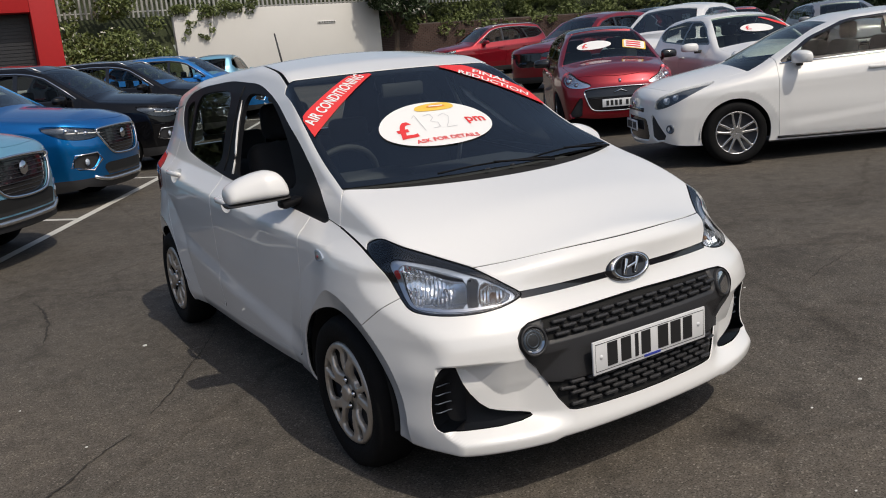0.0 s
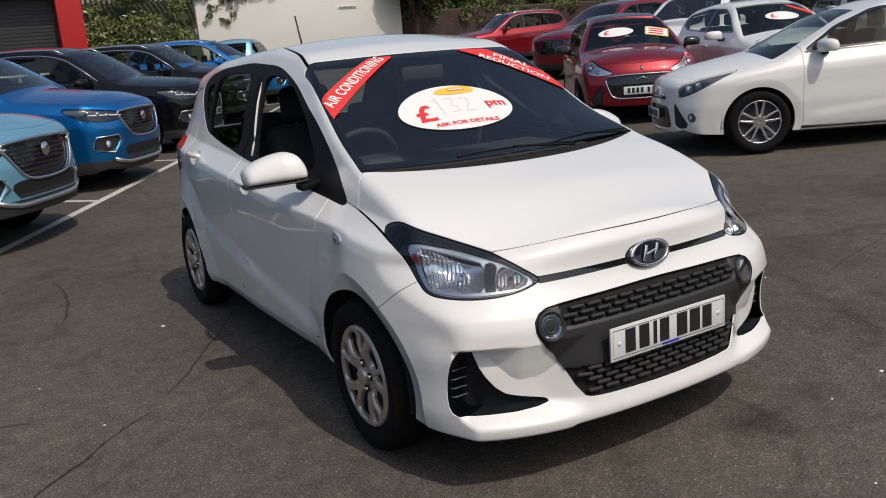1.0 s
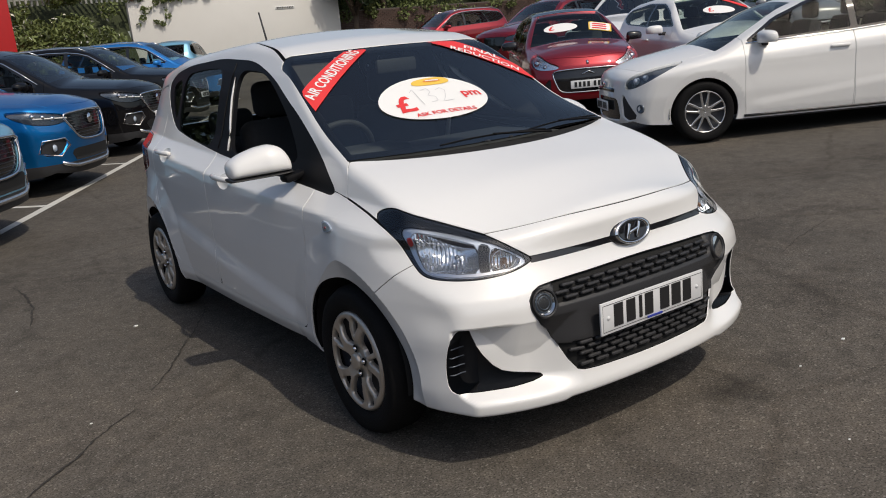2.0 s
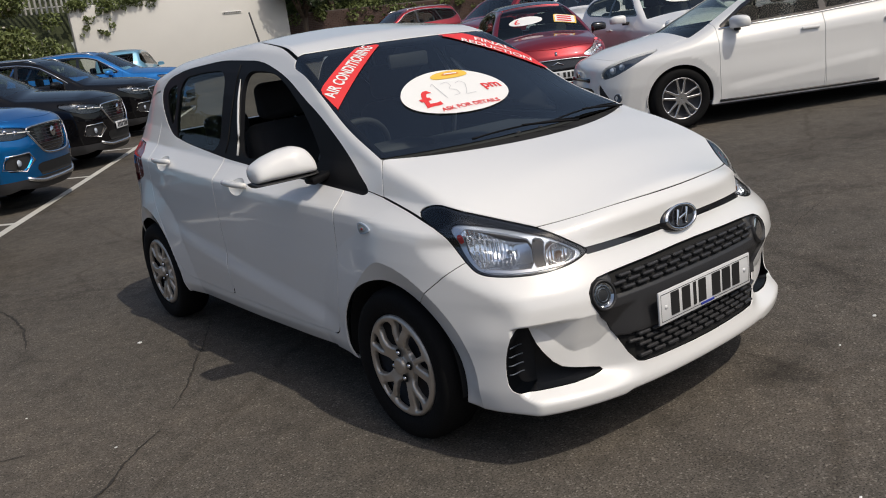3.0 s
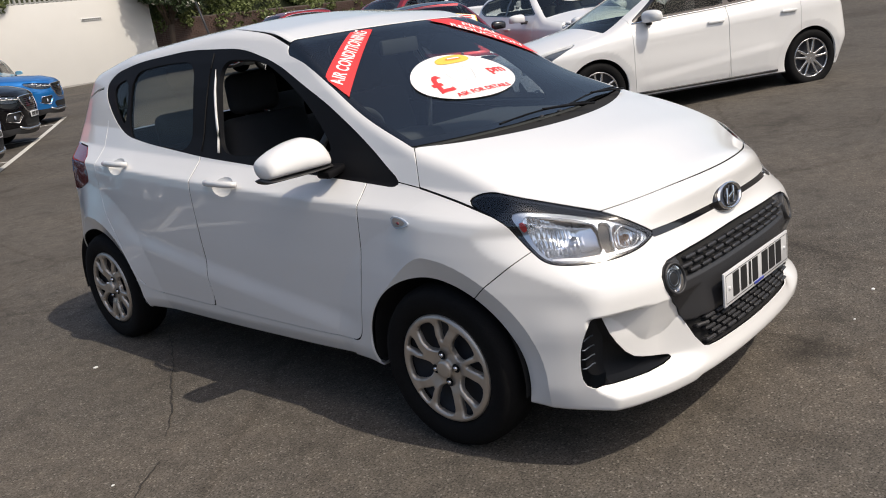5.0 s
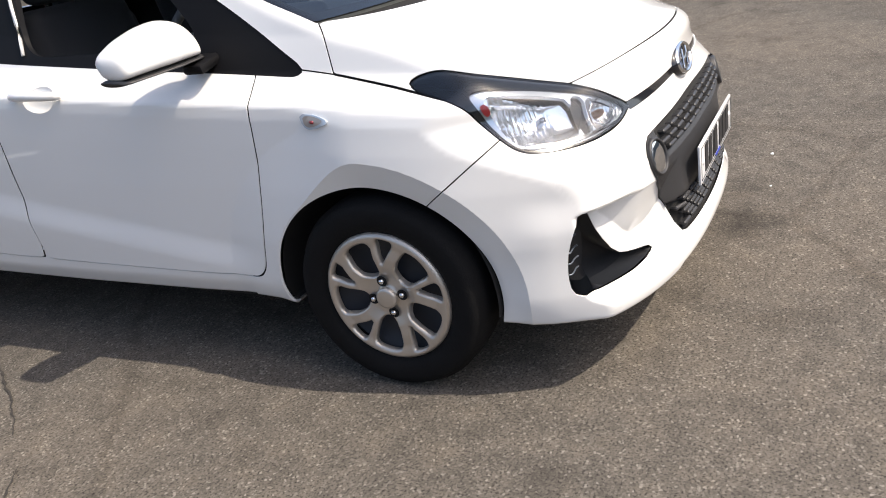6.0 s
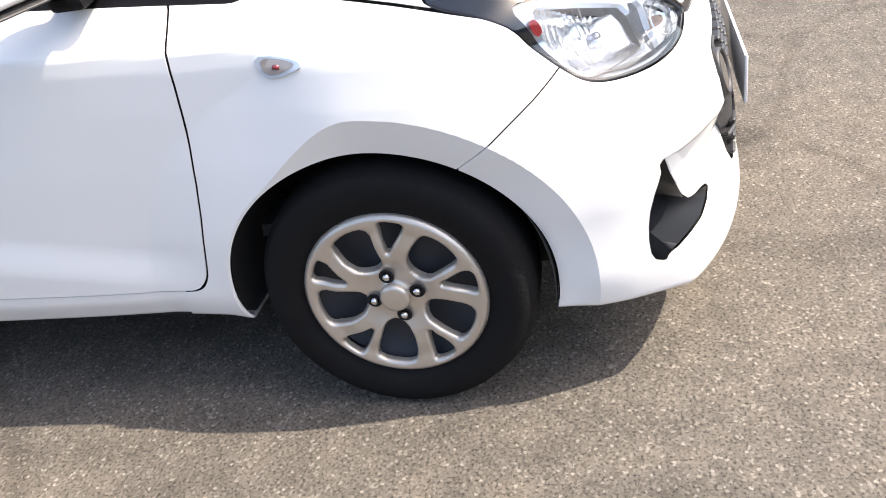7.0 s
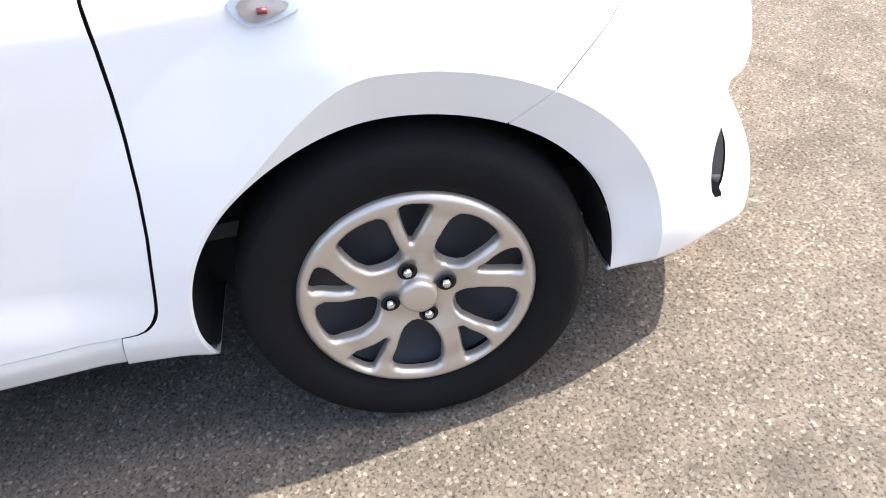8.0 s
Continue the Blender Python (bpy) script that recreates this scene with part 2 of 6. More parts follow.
def tube(points, radius, sides=8, closed=False):
    """A round rod along points, as places and faces."""
    P = [Vector(p) for p in points]
    rings = []
    for i, p in enumerate(P):
        a, b = P[max(0, i - 1)], P[min(len(P) - 1, i + 1)]
        if closed:
            a, b = P[i - 1], P[(i + 1) % len(P)]
        d = (b - a).normalized()
        s = d.cross(Vector((0, 0, 1)) if abs(d.z) < 0.9 else Vector((1, 0, 0))).normalized()
        t = s.cross(d)
        r = radius[i] if isinstance(radius, (list, tuple)) else radius
        rings.append([p + r * (math.cos(q) * s + math.sin(q) * t) for q in np.linspace(0, 2 * np.pi, sides, endpoint=False)])
    if closed:
        rings.append(rings[0])
    return loft(rings, True, not closed)


def empty(name, m, label, category, group=""):
    e = new(name)
    e.empty_display_size = 0.1
    e.matrix_basis = m
    return tagged(e, label, category, group)


# ---- ground ----
def rise(x, y):
    """The yard's height: level by the small car, rising gently beyond and to its far side."""
    def sp(q):
        return 0.6 * np.log1p(np.exp(np.clip(q / 0.6, -30, 30)))
    return 0.030 * sp(np.minimum(x, 25) - 2.6) + 0.015 * sp(np.minimum(y, 60) - 4.2)


def build_ground():
    g = np.concatenate([-np.geomspace(700, 16, 14), np.linspace(-14, 40, 55), np.geomspace(42, 700, 14)])
    X, Y = np.meshgrid(g, g, indexing="ij")
    V = np.stack([X.ravel(), Y.ravel(), rise(X, Y).ravel()], 1)
    n = len(g)
    i = (np.arange(n - 1)[:, None] * n + np.arange(n - 1)[None]).ravel()
    return link("ground", V, np.stack([i, i + n, i + n + 1, i + 1], 1), ASPHALT)


def asphalt():
    """Worn asphalt: pale and dark stones of a few millimetres, patches and oil stains."""
    m = bpy.data.materials.new("worn_asphalt")
    m.use_nodes = True
    nt = m.node_tree
    N, L = nt.nodes, nt.links
    b = N["Principled BSDF"]
    b.inputs["Roughness"].default_value, b.inputs["Specular IOR Level"].default_value = 0.88, 0.2
    tc = N.new("ShaderNodeTexCoord")

    def noise_node(scale, detail=4):
        n = N.new("ShaderNodeTexNoise")
        n.inputs["Scale"].default_value, n.inputs["Detail"].default_value = scale, detail
        L.new(tc.outputs["Object"], n.inputs["Vector"])
        return n.outputs["Fac"]

    def ramp(value, stops):
        r = N.new("ShaderNodeValToRGB")
        while len(r.color_ramp.elements) < len(stops):
            r.color_ramp.elements.new(0.5)
        for e, (at, c) in zip(r.color_ramp.elements, stops):
            e.position, e.color = at, (*c, 1)
        L.new(value, r.inputs[0])
        return r.outputs[0]

    def times(a, c):
        x = N.new("ShaderNodeMix")
        x.data_type, x.blend_type = "RGBA", "MULTIPLY"
        x.inputs[0].default_value = 1
        L.new(a, x.inputs[6])
        L.new(c, x.inputs[7])
        return x.outputs[2]

    vo = N.new("ShaderNodeTexVoronoi")
    vo.inputs["Scale"].default_value = 150
    warp = N.new("ShaderNodeTexNoise")
    warp.inputs["Scale"].default_value, warp.inputs["Detail"].default_value = 120, 2
    L.new(tc.outputs["Object"], warp.inputs["Vector"])
    bent = N.new("ShaderNodeMix")
    bent.data_type = "VECTOR"
    bent.inputs[0].default_value = 0.006
    L.new(tc.outputs["Object"], bent.inputs[4])
    L.new(warp.outputs["Color"], bent.inputs[5])
    L.new(bent.outputs[1], vo.inputs["Vector"])
    sep = N.new("ShaderNodeSeparateColor")
    L.new(vo.outputs["Color"], sep.inputs[0])
    stones = ramp(sep.outputs[0], [(0.0, (0.072, 0.0645, 0.0560)), (0.35, (0.092, 0.0830, 0.0715)), (0.8, (0.108, 0.0975, 0.0845)), (0.94, (0.135, 0.123, 0.107)), (1.0, (0.20, 0.184, 0.164))])
    # dark pits in the colour where the noise runs low, only here and there
    pits = ramp(noise_node(150, 3), [(0.33, (0.30, 0.30, 0.30)), (0.45, (0.95, 0.95, 0.95)), (0.70, (1.12, 1.11, 1.10))])
    col = times(times(stones, pits), ramp(vo.outputs["Distance"], [(0.0, (1.05, 1.05, 1.05)), (0.6, (1.0, 1.0, 1.0)), (0.95, (0.72, 0.72, 0.72))]))
    col = times(col, ramp(noise_node(0.45, 6), [(0.30, (0.72, 0.70, 0.68)), (0.5, (1.0, 1.0, 1.0)), (0.70, (1.18, 1.14, 1.10))]))
    col = times(col, ramp(noise_node(2.3, 5), [(0.28, (0.70, 0.69, 0.68)), (0.42, (1.0, 1.0, 1.0)), (1.0, (1.1, 1.08, 1.05))]))
    col = times(col, ramp(noise_node(11.0, 3), [(0.30, (0.82, 0.82, 0.82)), (0.5, (1.0, 1.0, 1.0)), (0.72, (1.16, 1.14, 1.11))]))
    # an oil stain and a few drips on the bays
    for cx, cy, reach, dark in ((0.43, -0.75, 0.26, 0.45), (0.77, -0.71, 0.22, 0.60), (1.60, -0.28, 0.55, 0.74), (2.5, 0.6, 0.8, 0.78), (-2.2, 1.2, 0.4, 0.82)):
        mp = N.new("ShaderNodeVectorMath")
        mp.operation = "SUBTRACT"
        mp.inputs[1].default_value = (cx, cy, 0)
        L.new(tc.outputs["Object"], mp.inputs[0])
        ln = N.new("ShaderNodeVectorMath")
        ln.operation = "LENGTH"
        L.new(mp.outputs[0], ln.inputs[0])
        rag = N.new("ShaderNodeMath")
        rag.operation, rag.inputs[1].default_value = "MULTIPLY_ADD", 1.1 * reach
        L.new(noise_node(3.2 / reach ** 0.5, 6), rag.inputs[0])
        L.new(ln.outputs["Value"], rag.inputs[2])
        sc = N.new("ShaderNodeMath")
        sc.operation, sc.inputs[1].default_value = "MULTIPLY", 0.5 / reach
        L.new(rag.outputs[0], sc.inputs[0])
        col = times(col, ramp(sc.outputs[0], [(0.30, (dark, dark, dark)), (0.62, (1.0, 1.0, 1.0))]))
    # cracks
    cr = N.new("ShaderNodeTexVoronoi")
    cr.feature = "DISTANCE_TO_EDGE"
    cr.inputs["Scale"].default_value = 0.42
    wob = N.new("ShaderNodeTexNoise")
    wob.inputs["Scale"].default_value, wob.inputs["Detail"].default_value = 3.0, 6
    L.new(tc.outputs["Object"], wob.inputs["Vector"])
    ad = N.new("ShaderNodeMix")
    ad.data_type = "VECTOR"
    ad.inputs[0].default_value = 0.12
    L.new(tc.outputs["Object"], ad.inputs[4])
    L.new(wob.outputs["Color"], ad.inputs[5])
    L.new(ad.outputs[1], cr.inputs["Vector"])
    col = times(col, ramp(cr.outputs["Distance"], [(0.0, (0.80, 0.79, 0.78)), (0.004, (0.88, 0.87, 0.86)), (0.009, (1.0, 1.0, 1.0))]))
    L.new(col, b.inputs["Base Color"])
    bp = N.new("ShaderNodeBump")
    bp.inputs["Strength"].default_value, bp.inputs["Distance"].default_value = 0.55, 0.003
    L.new(noise_node(150, 3), bp.inputs["Height"])
    L.new(bp.outputs[0], b.inputs["Normal"])
    return m


ASPHALT = asphalt()
LINE = node_material("worn_white_line_paint", (0.55, 0.54, 0.50), 0.8, vary=0.2, scale=9, bump=0.4, bump_scale=180)
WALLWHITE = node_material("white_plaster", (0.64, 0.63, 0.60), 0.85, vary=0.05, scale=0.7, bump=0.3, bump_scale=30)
RUSTRED = node_material("red_cladding_paint", (0.44, 0.012, 0.014), 0.5, vary=0.06)
tagged(build_ground(), "worn grey-brown asphalt yard", "ground", kind="structure")


# ---- cars: the common pattern ----
def arch_distance(sp, y, z, hy):
    """How far (y, z) lies outside the wheel opening round the hub at hy."""
    return np.hypot((y - hy - sp.get("arch_back", 0.0)) / sp.get("arch_long", 1.0), z - sp["hub_z"]) - sp["arch"]


def lip_reach(sp, y, z, hy):
    """The width of the flat lip round a wheel opening; it narrows low behind the wheel."""
    return sp.get("lip_width", 0.075) * (1 - sp.get("lip_thin", 0.0) * step01(0.0, 0.22, y - hy))


def arch_liner(parent, at, side, r, inner, outer):
    """The dark hood over a wheel: three quarters of a drum, closed on its inner side."""
    a = np.linspace(radians(-8), radians(188), 32)
    V, F = loft([[(x, q * math.cos(t), q * math.sin(t)) for t in a] for x, q in ((inner, 0.05), (inner, r), (outer, r))], closed=False)
    V[:, 0] *= side
    return link("arch_liner", V + np.array(at), F, DARK, parent)


def car_field(sp):
    """A car's skin as one field: below zero inside. Local axes: it faces -y, with the front axle at y = 0 and the ground at z = 0."""
    wb, inset = smoothed(sp["plan"], sp.get("plan_soft", 0.25)), smoothed(sp["side"], sp.get("side_soft", 0.05))
    top, crown = smoothed(sp["top"], sp.get("top_soft", 0.10)), smoothed(sp["crown"], 0.25)
    nose, tail = smoothed(sp["nose"], sp.get("nose_soft", 0.06)), smoothed(sp["tail"], 0.10)
    bend_a, bend_b = [smoothed([(z, pair[k]) for z, pair in sp["nose_bend"]], 0.02) for k in (0, 1)] if "nose_bend" in sp else (None, None)
    na, nb = sp["nose_round"]
    ta, tb = sp["tail_round"]
    hubs, ra = sp["hubs"], sp["arch"]

    def f(P):
        x, y, z = np.abs(P[:, 0]), P[:, 1], P[:, 2]
        w = wb(y) - inset(z - sp.get("climb", 0.04) * (y - 0.5) * step01(0.5, 0.8, z))
        for hy in hubs:
            r = arch_distance(sp, y, z, hy)
            lw = lip_reach(sp, y, z, hy)
            reach, lip = sp.get("flare_reach", 0.12), sp.get("lip", 0.12)
            swell = np.clip((lw + reach - r) / reach, 0, 1 if sp.get("lip_edge") != "outer" else 2) ** 1.15
            if sp.get("lip_edge") == "inner":
                swell = np.where(r < lw + 0.03, 1.0, swell)
                cut = np.where(r < lw + 0.03, lip * np.minimum(lw - r, lw + 0.02), 0)
            elif sp.get("lip_edge") == "outer":
                cut = 0
            else:
                cut = lip * np.clip(lw - r, 0, lw + 0.02)
            w = w + (sp.get("flare", 0.004) * swell * step01(0.1, 0.3, z) - cut * step01(0.15, 0.3, z))
        if "extra" in sp:
            w = w + sp["extra"](y, z)
        side = x - w
        upper = z - (top(y) - crown(y) * x * x)
        front = nose(z) + (bend_a(z) * x ** 2 + bend_b(z) * x ** 4 if bend_a else na * x ** 2 + nb * x ** 4) - y
        if "dent" in sp:
            front = front + sp["dent"](x, y, z)
        back = y - (tail(z) - ta * x ** 2 - tb * x ** 4)
        d = smax(upper, side, sp.get("k_top", 0.05))
        k_front = sp.get("k_front", 0.05)
        d = smax(d, front, k_front(z) if callable(k_front) else k_front)
        d = smax(d, back, 0.06)
        low = sp.get("floor", 0.19)
        return smax(d, (low(x, y) if callable(low) else low) - z, 0.015)
    return f


def wheel(parent, at, side, r_tyre, width, r_rim, cover, mats, spin=0.0):
    """A tyre with its rim under a car. side: +1 or -1, the way its face looks along x. cover makes the face."""
    w = width / 2
    k = r_tyre - r_rim
    prof = [(-w * 0.7, r_rim), (-w * 0.95, r_rim + 0.2 * k), (-w, r_rim + 0.5 * k), (-w * 0.93, r_rim + 0.8 * k), (-w * 0.78, r_tyre - 0.012), (-w * 0.6, r_tyre - 0.003),
            (0, r_tyre), (w * 0.6, r_tyre - 0.003), (w * 0.78, r_tyre - 0.012), (w * 0.93, r_rim + 0.8 * k), (w * 0.985, r_rim + 0.62 * k), (w, r_rim + 0.5 * k), (w * 0.985, r_rim + 0.3 * k),
            (w * 0.93, r_rim + 0.12 * k), (w * 0.8, r_rim - 0.004), (w * 0.5, r_rim - 0.012)]
    V, F = lathe(prof, 72)
    V[:, 0] *= side
    wh = link("wheel", V + np.array(at), F, mats[0], parent, "black rubber tyre with wheel")
    D, G = lathe([(w * 0.35, 0.0001), (w * 0.35, 0.06), (w * 0.2, 0.10), (w * 0.3, r_rim * 0.8), (w * 0.6, r_rim)], 48)
    D[:, 0] *= side
    link("rim", D + np.array(at), G, mats[1], wh, "dark painted steel rim")
    cover(wh, at, side, r_rim, w, mats[2], spin)
    return wh


def largest(mesh):
    """The largest connected piece of a mesh."""
    V, T = mesh
    lab = np.arange(len(V))
    while True:
        m = lab[T].min(1)
        nxt = lab.copy()
        for k in range(3):
            np.minimum.at(nxt, T[:, k], m)
        nxt = nxt[nxt]
        if (nxt == lab).all():
            break
        lab = nxt
    ids, cnt = np.unique(lab[T[:, 0]], return_counts=True)
    T = T[lab[T[:, 0]] == ids[cnt.argmax()]]
    used, inv = np.unique(T, return_inverse=True)
    return V[used], inv.reshape(-1, 3)


def spoke_face(holes, dome, nuts=0):
    """The face of a wheel: a dished disc with openings cut through it."""
    def make(wh, at, side, r_rim, w, mat, spin):
        n, m = 220, 44
        a = np.linspace(0, 2 * np.pi, n, endpoint=False)
        rr = np.linspace(0.02, 1.0, m)
        A, R = np.meshgrid(a, rr, indexing="ij")
        u, v = (R * np.cos(A)).ravel(), (R * np.sin(A)).ravel()
        i = (np.arange(n)[:, None] * m + np.arange(m - 1)[None]).ravel()
        j = (i + m) % (n * m)
        V = np.stack([u * 0, u, v], 1)
        T = np.concatenate([np.stack([i, i + 1, j + 1], 1), np.stack([i, j + 1, j], 1)])
        mesh = (V, T)
        for poly, turns in holes:
            for q in turns:
                c, s = math.cos(q), math.sin(q)
                V = mesh[0]
                rho, tau = V[:, 1] * c + V[:, 2] * s, -V[:, 1] * s + V[:, 2] * c
                mesh = keep(mesh, -outline(poly, rho, tau, 1))

        def field(P):
            r = np.hypot(P[:, 1], P[:, 2]) / r_rim
            return P[:, 0] - dome(r) * r_rim

        V, T = largest(mesh)
        near = np.full(len(V), 1.0)
        for poly, turns in holes:
            for q in turns:
                c, s = math.cos(q), math.sin(q)
                near = np.minimum(near, outline(poly, V[:, 1] * c + V[:, 2] * s, -V[:, 1] * s + V[:, 2] * c, 1))
        near = np.minimum(near, 1.0 - np.hypot(V[:, 1], V[:, 2]))
        V = V * r_rim
        V[:, 0] = (dome(np.hypot(V[:, 1], V[:, 2]) / r_rim) - 0.045 * np.clip(1 - near / 0.022, 0, 1) ** 1.5) * r_rim
        ob = panel("wheel_cover", (V, T), field, mat, wh, "silver spoked wheel cover", thick=0.012, plain=True)
        ob.matrix_basis = Matrix.Translation(Vector(at) + Vector((side * (w * 0.72), 0, 0))) @ Matrix.Rotation(spin, 4, "X") @ Matrix.Diagonal((side, 1, 1, 1))
        weld = bmesh.new()
        weld.from_mesh(ob.data)
        bmesh.ops.remove_doubles(weld, verts=weld.verts, dist=1e-5)
        weld.to_mesh(ob.data)
        weld.free()
        if side < 0:
            ob.data.flip_normals()
        if nuts:
            V, F = lathe([(0.015, 0.0001), (0.0145, 0.022), (0.013, 0.028), (0.008, 0.031), (0.0, 0.032)], 32)
            V[:, 0] *= side
            link("hub_cap", V + np.array(at) + np.array((side * (w * 0.72 + 0.003 + dome(0.1) * r_rim * 0.7), 0, 0)), F, mat, wh, "round centre cap")
        for k in range(nuts):
            q = spin + math.radians(87.6) + k * math.pi / 2
            # near-black disc on the cover: the socket's shade put in as colour
            V, F = lathe([(0.0, 0.0001), (0.0, 0.010), (0.004, 0.0105), (0.004, 0.016)], 20)
            V = V + np.array((0.002 + dome(0.27) * r_rim, 0.048 * math.cos(q), 0.048 * math.sin(q)))
            V[:, 0] *= side
            link("nut_socket_shade", V + np.array(at) + np.array((side * w * 0.72, 0, 0)), F, DARK, wh)
            V, F = lathe([(0.012, 0.0001), (0.012, 0.004), (0.009, 0.0075), (0.0, 0.0085)], 6)
            V = V + np.array((0.003 + dome(0.27) * r_rim, 0.048 * math.cos(q), 0.048 * math.sin(q)))
            V[:, 0] *= side
            link("wheel_nut", V + np.array(at) + np.array((side * w * 0.72, 0, 0)), F, CHROME, wh)
    return make


FIVE = [math.radians(90 + 72 * k) for k in range(5)]
FIVEB = [math.radians(126 + 72 * k) for k in range(5)]
# five forked spokes with a twist: a wide hole between forks, a leaning wedge inside each
WIDE = [(0.325, 0.03), (0.385, 0.135), (0.56, 0.182), (0.75, 0.242), (0.83, 0.19), (0.86, 0.0), (0.835, -0.17), (0.75, -0.210), (0.57, -0.202), (0.42, -0.15), (0.34, -0.055)]
WEDGE = [(0.49, -0.030), (0.65, 0.050), (0.84, 0.165), (0.885, 0.12), (0.90, -0.05), (0.87, -0.108), (0.70, -0.083)]
cover_face = spoke_face([(WIDE, [math.radians(72 * k) for k in range(5)]), (WEDGE, [math.radians(33.2 + 72 * k) for k in range(5)])],
                        smoothed([(0, 0.06), (0.14, 0.06), (0.17, 0.015), (0.30, 0.02), (0.46, 0.085), (0.62, 0.10), (0.78, 0.08), (0.86, 0.10), (0.94, 0.105), (1.0, 0.04)], 0.03), nuts=4)
twin_face = spoke_face([([(0.30, -0.04), (0.30, 0.04), (0.60, 0.17), (0.86, 0.325), (0.91, 0.16), (0.92, 0.0), (0.91, -0.16), (0.86, -0.325), (0.60, -0.17)], FIVEB),
                        ([(0.28, 0.0), (0.34, 0.025), (0.60, 0.085), (0.90, 0.14), (0.92, 0.0), (0.90, -0.14), (0.60, -0.085), (0.34, -0.025)], FIVE)], smoothed([(0, 0.02), (0.3, 0.03), (0.85, 0.05), (1.0, 0.06)], 0.1))


def plain_car(name, sp, color, m, label, group=""):
    """A parked car of the common pattern, with panes, lamps, grille and wheels cut from its skin."""
    thing = empty(name, m, label, "car", group)
    field = car_field(sp)
    y1 = sp["tail"][0][1]
    for z, v in sp["tail"]:
        y1 = max(y1, v)
    mesh = hull(field, 0.95, -1.0, y1 + 0.1, 0.16, sp["height"] + 0.05, sp.get("h", 0.035), (-0.1, y1 - 0.7, 0.5, 0.7))
    for hy in sp["hubs"]:
        _, mesh = split(mesh, lambda V: np.where(np.abs(V[:, 0]) > 0.45, arch_distance(sp, V[:, 1], V[:, 2], hy), 1.0))
    # side panes in their black frame
    dlo = sp["panes"]
    side_on = lambda V, z0: (np.abs(V[:, 0]) > 0.3) & (V[:, 2] > z0)
    frame_piece, mesh = split(mesh, lambda V: np.where(side_on(V, 0.7), outline(dlo, V[:, 1], V[:, 2], 1), 0.5))
    panes, frame_piece = split(frame_piece, lambda V: np.maximum(outline(dlo, V[:, 1], V[:, 2], 1) + 0.022, 0.035 - np.abs(V[:, 1] - sp["pillar"])))
    # windscreen and rear pane
    ws, mesh = split(mesh, lambda V: np.where(V[:, 2] > 0.8, np.maximum.reduce([sp["screen"][0] - V[:, 1] + 0.12 * V[:, 0] ** 2, V[:, 1] - sp["screen"][1] - 0.1 * V[:, 0] ** 2, np.abs(V[:, 0]) - (sp["screen"][2] - 0.28 * (V[:, 1] - sp["screen"][0]))]), 0.5))
    rs, mesh = split(mesh, lambda V: np.where((V[:, 2] > 0.9) & (V[:, 1] > 1.5), np.maximum.reduce([sp["rear_pane"][0] - V[:, 2], V[:, 2] - sp["rear_pane"][1], np.abs(V[:, 0]) - 0.55]), 0.5))
    lamps, mesh = split(mesh, lambda V: np.where(V[:, 1] < 0.6, outline(sp["lamp"], 0.8 * np.abs(V[:, 0]) + 0.6 * V[:, 1], V[:, 2], 1), 0.5), 0.004)
    grille, mesh = split(mesh, lambda V: np.where(V[:, 1] < -0.3, outline(sp["grille"], np.abs(V[:, 0]), V[:, 2], 1), 0.5), 0.003)
    fogs, mesh = split(mesh, lambda V: np.where(V[:, 1] < -0.2, outline(sp["fog"], np.abs(V[:, 0]), V[:, 2], 1), 0.5), 0.003)
    tails, mesh = split(mesh, lambda V: np.where((V[:, 1] > y1 - 0.9) & (np.abs(V[:, 0]) > 0.4), outline(sp.get("tail_lamp", [(y1 - 0.42, 0.86), (y1 - 0.38, 1.04), (y1 + 0.1, 1.06), (y1 + 0.1, 0.84)]), V[:, 1], V[:, 2], 1), 0.5), 0.003)
    lower, mesh = split(mesh, lambda V: V[:, 2] - sp.get("trim_z", 0.22))
    # shut lines between bonnet, doors and body
    doors = []
    for a, b in sp.get("doors", []):
        d, mesh = split(mesh, lambda V: np.where((np.abs(V[:, 0]) > 0.55), outline([(a + 0.03, 0.05), (a, 0.5), (a, 1.6), (b, 1.6), (b, 0.05)], V[:, 1], V[:, 2], 0), 0.5), 0.003)
        doors.append(d)
    bonnet, mesh = split(mesh, lambda V: np.where(V[:, 2] > 0.62, np.maximum.reduce([V[:, 1] - sp["screen"][0] + 0.0 - 0.12 * V[:, 0] ** 2, np.abs(V[:, 0]) - 0.70 + 0.12 * np.clip(-V[:, 1], 0, 1), sp["bonnet_front"] + 0.35 * V[:, 0] ** 2 - V[:, 1]]), 0.5), 0.003)
    body = panel("body", mesh, field, color, thing, thick=0.03)
    panel("bonnet", bonnet, field, color, thing, thick=0.02)
    for d in doors:
        for s in (-1, 1):
            o = panel("door", keep(d, -s * d[0][:, 0]), field, color, thing, thick=0.02)
            if o:
                hz = sp.get("handle_z", 0.88)
                bm = box_bm(0.03, 0.20, 0.03, (0, 0, 0), 0.012)
                yy = d[0][:, 1].max() - 0.16
                q = field(np.array([[s * xx, yy, hz] for xx in np.linspace(0.6, 0.98, 60)]))
                bm.transform(Matrix.Translation((s * (np.linspace(0.6, 0.98, 60)[np.argmax(q > 0)] + 0.012), yy, hz)))
                part("door_handle", bm, sp.get("handle", color), o)
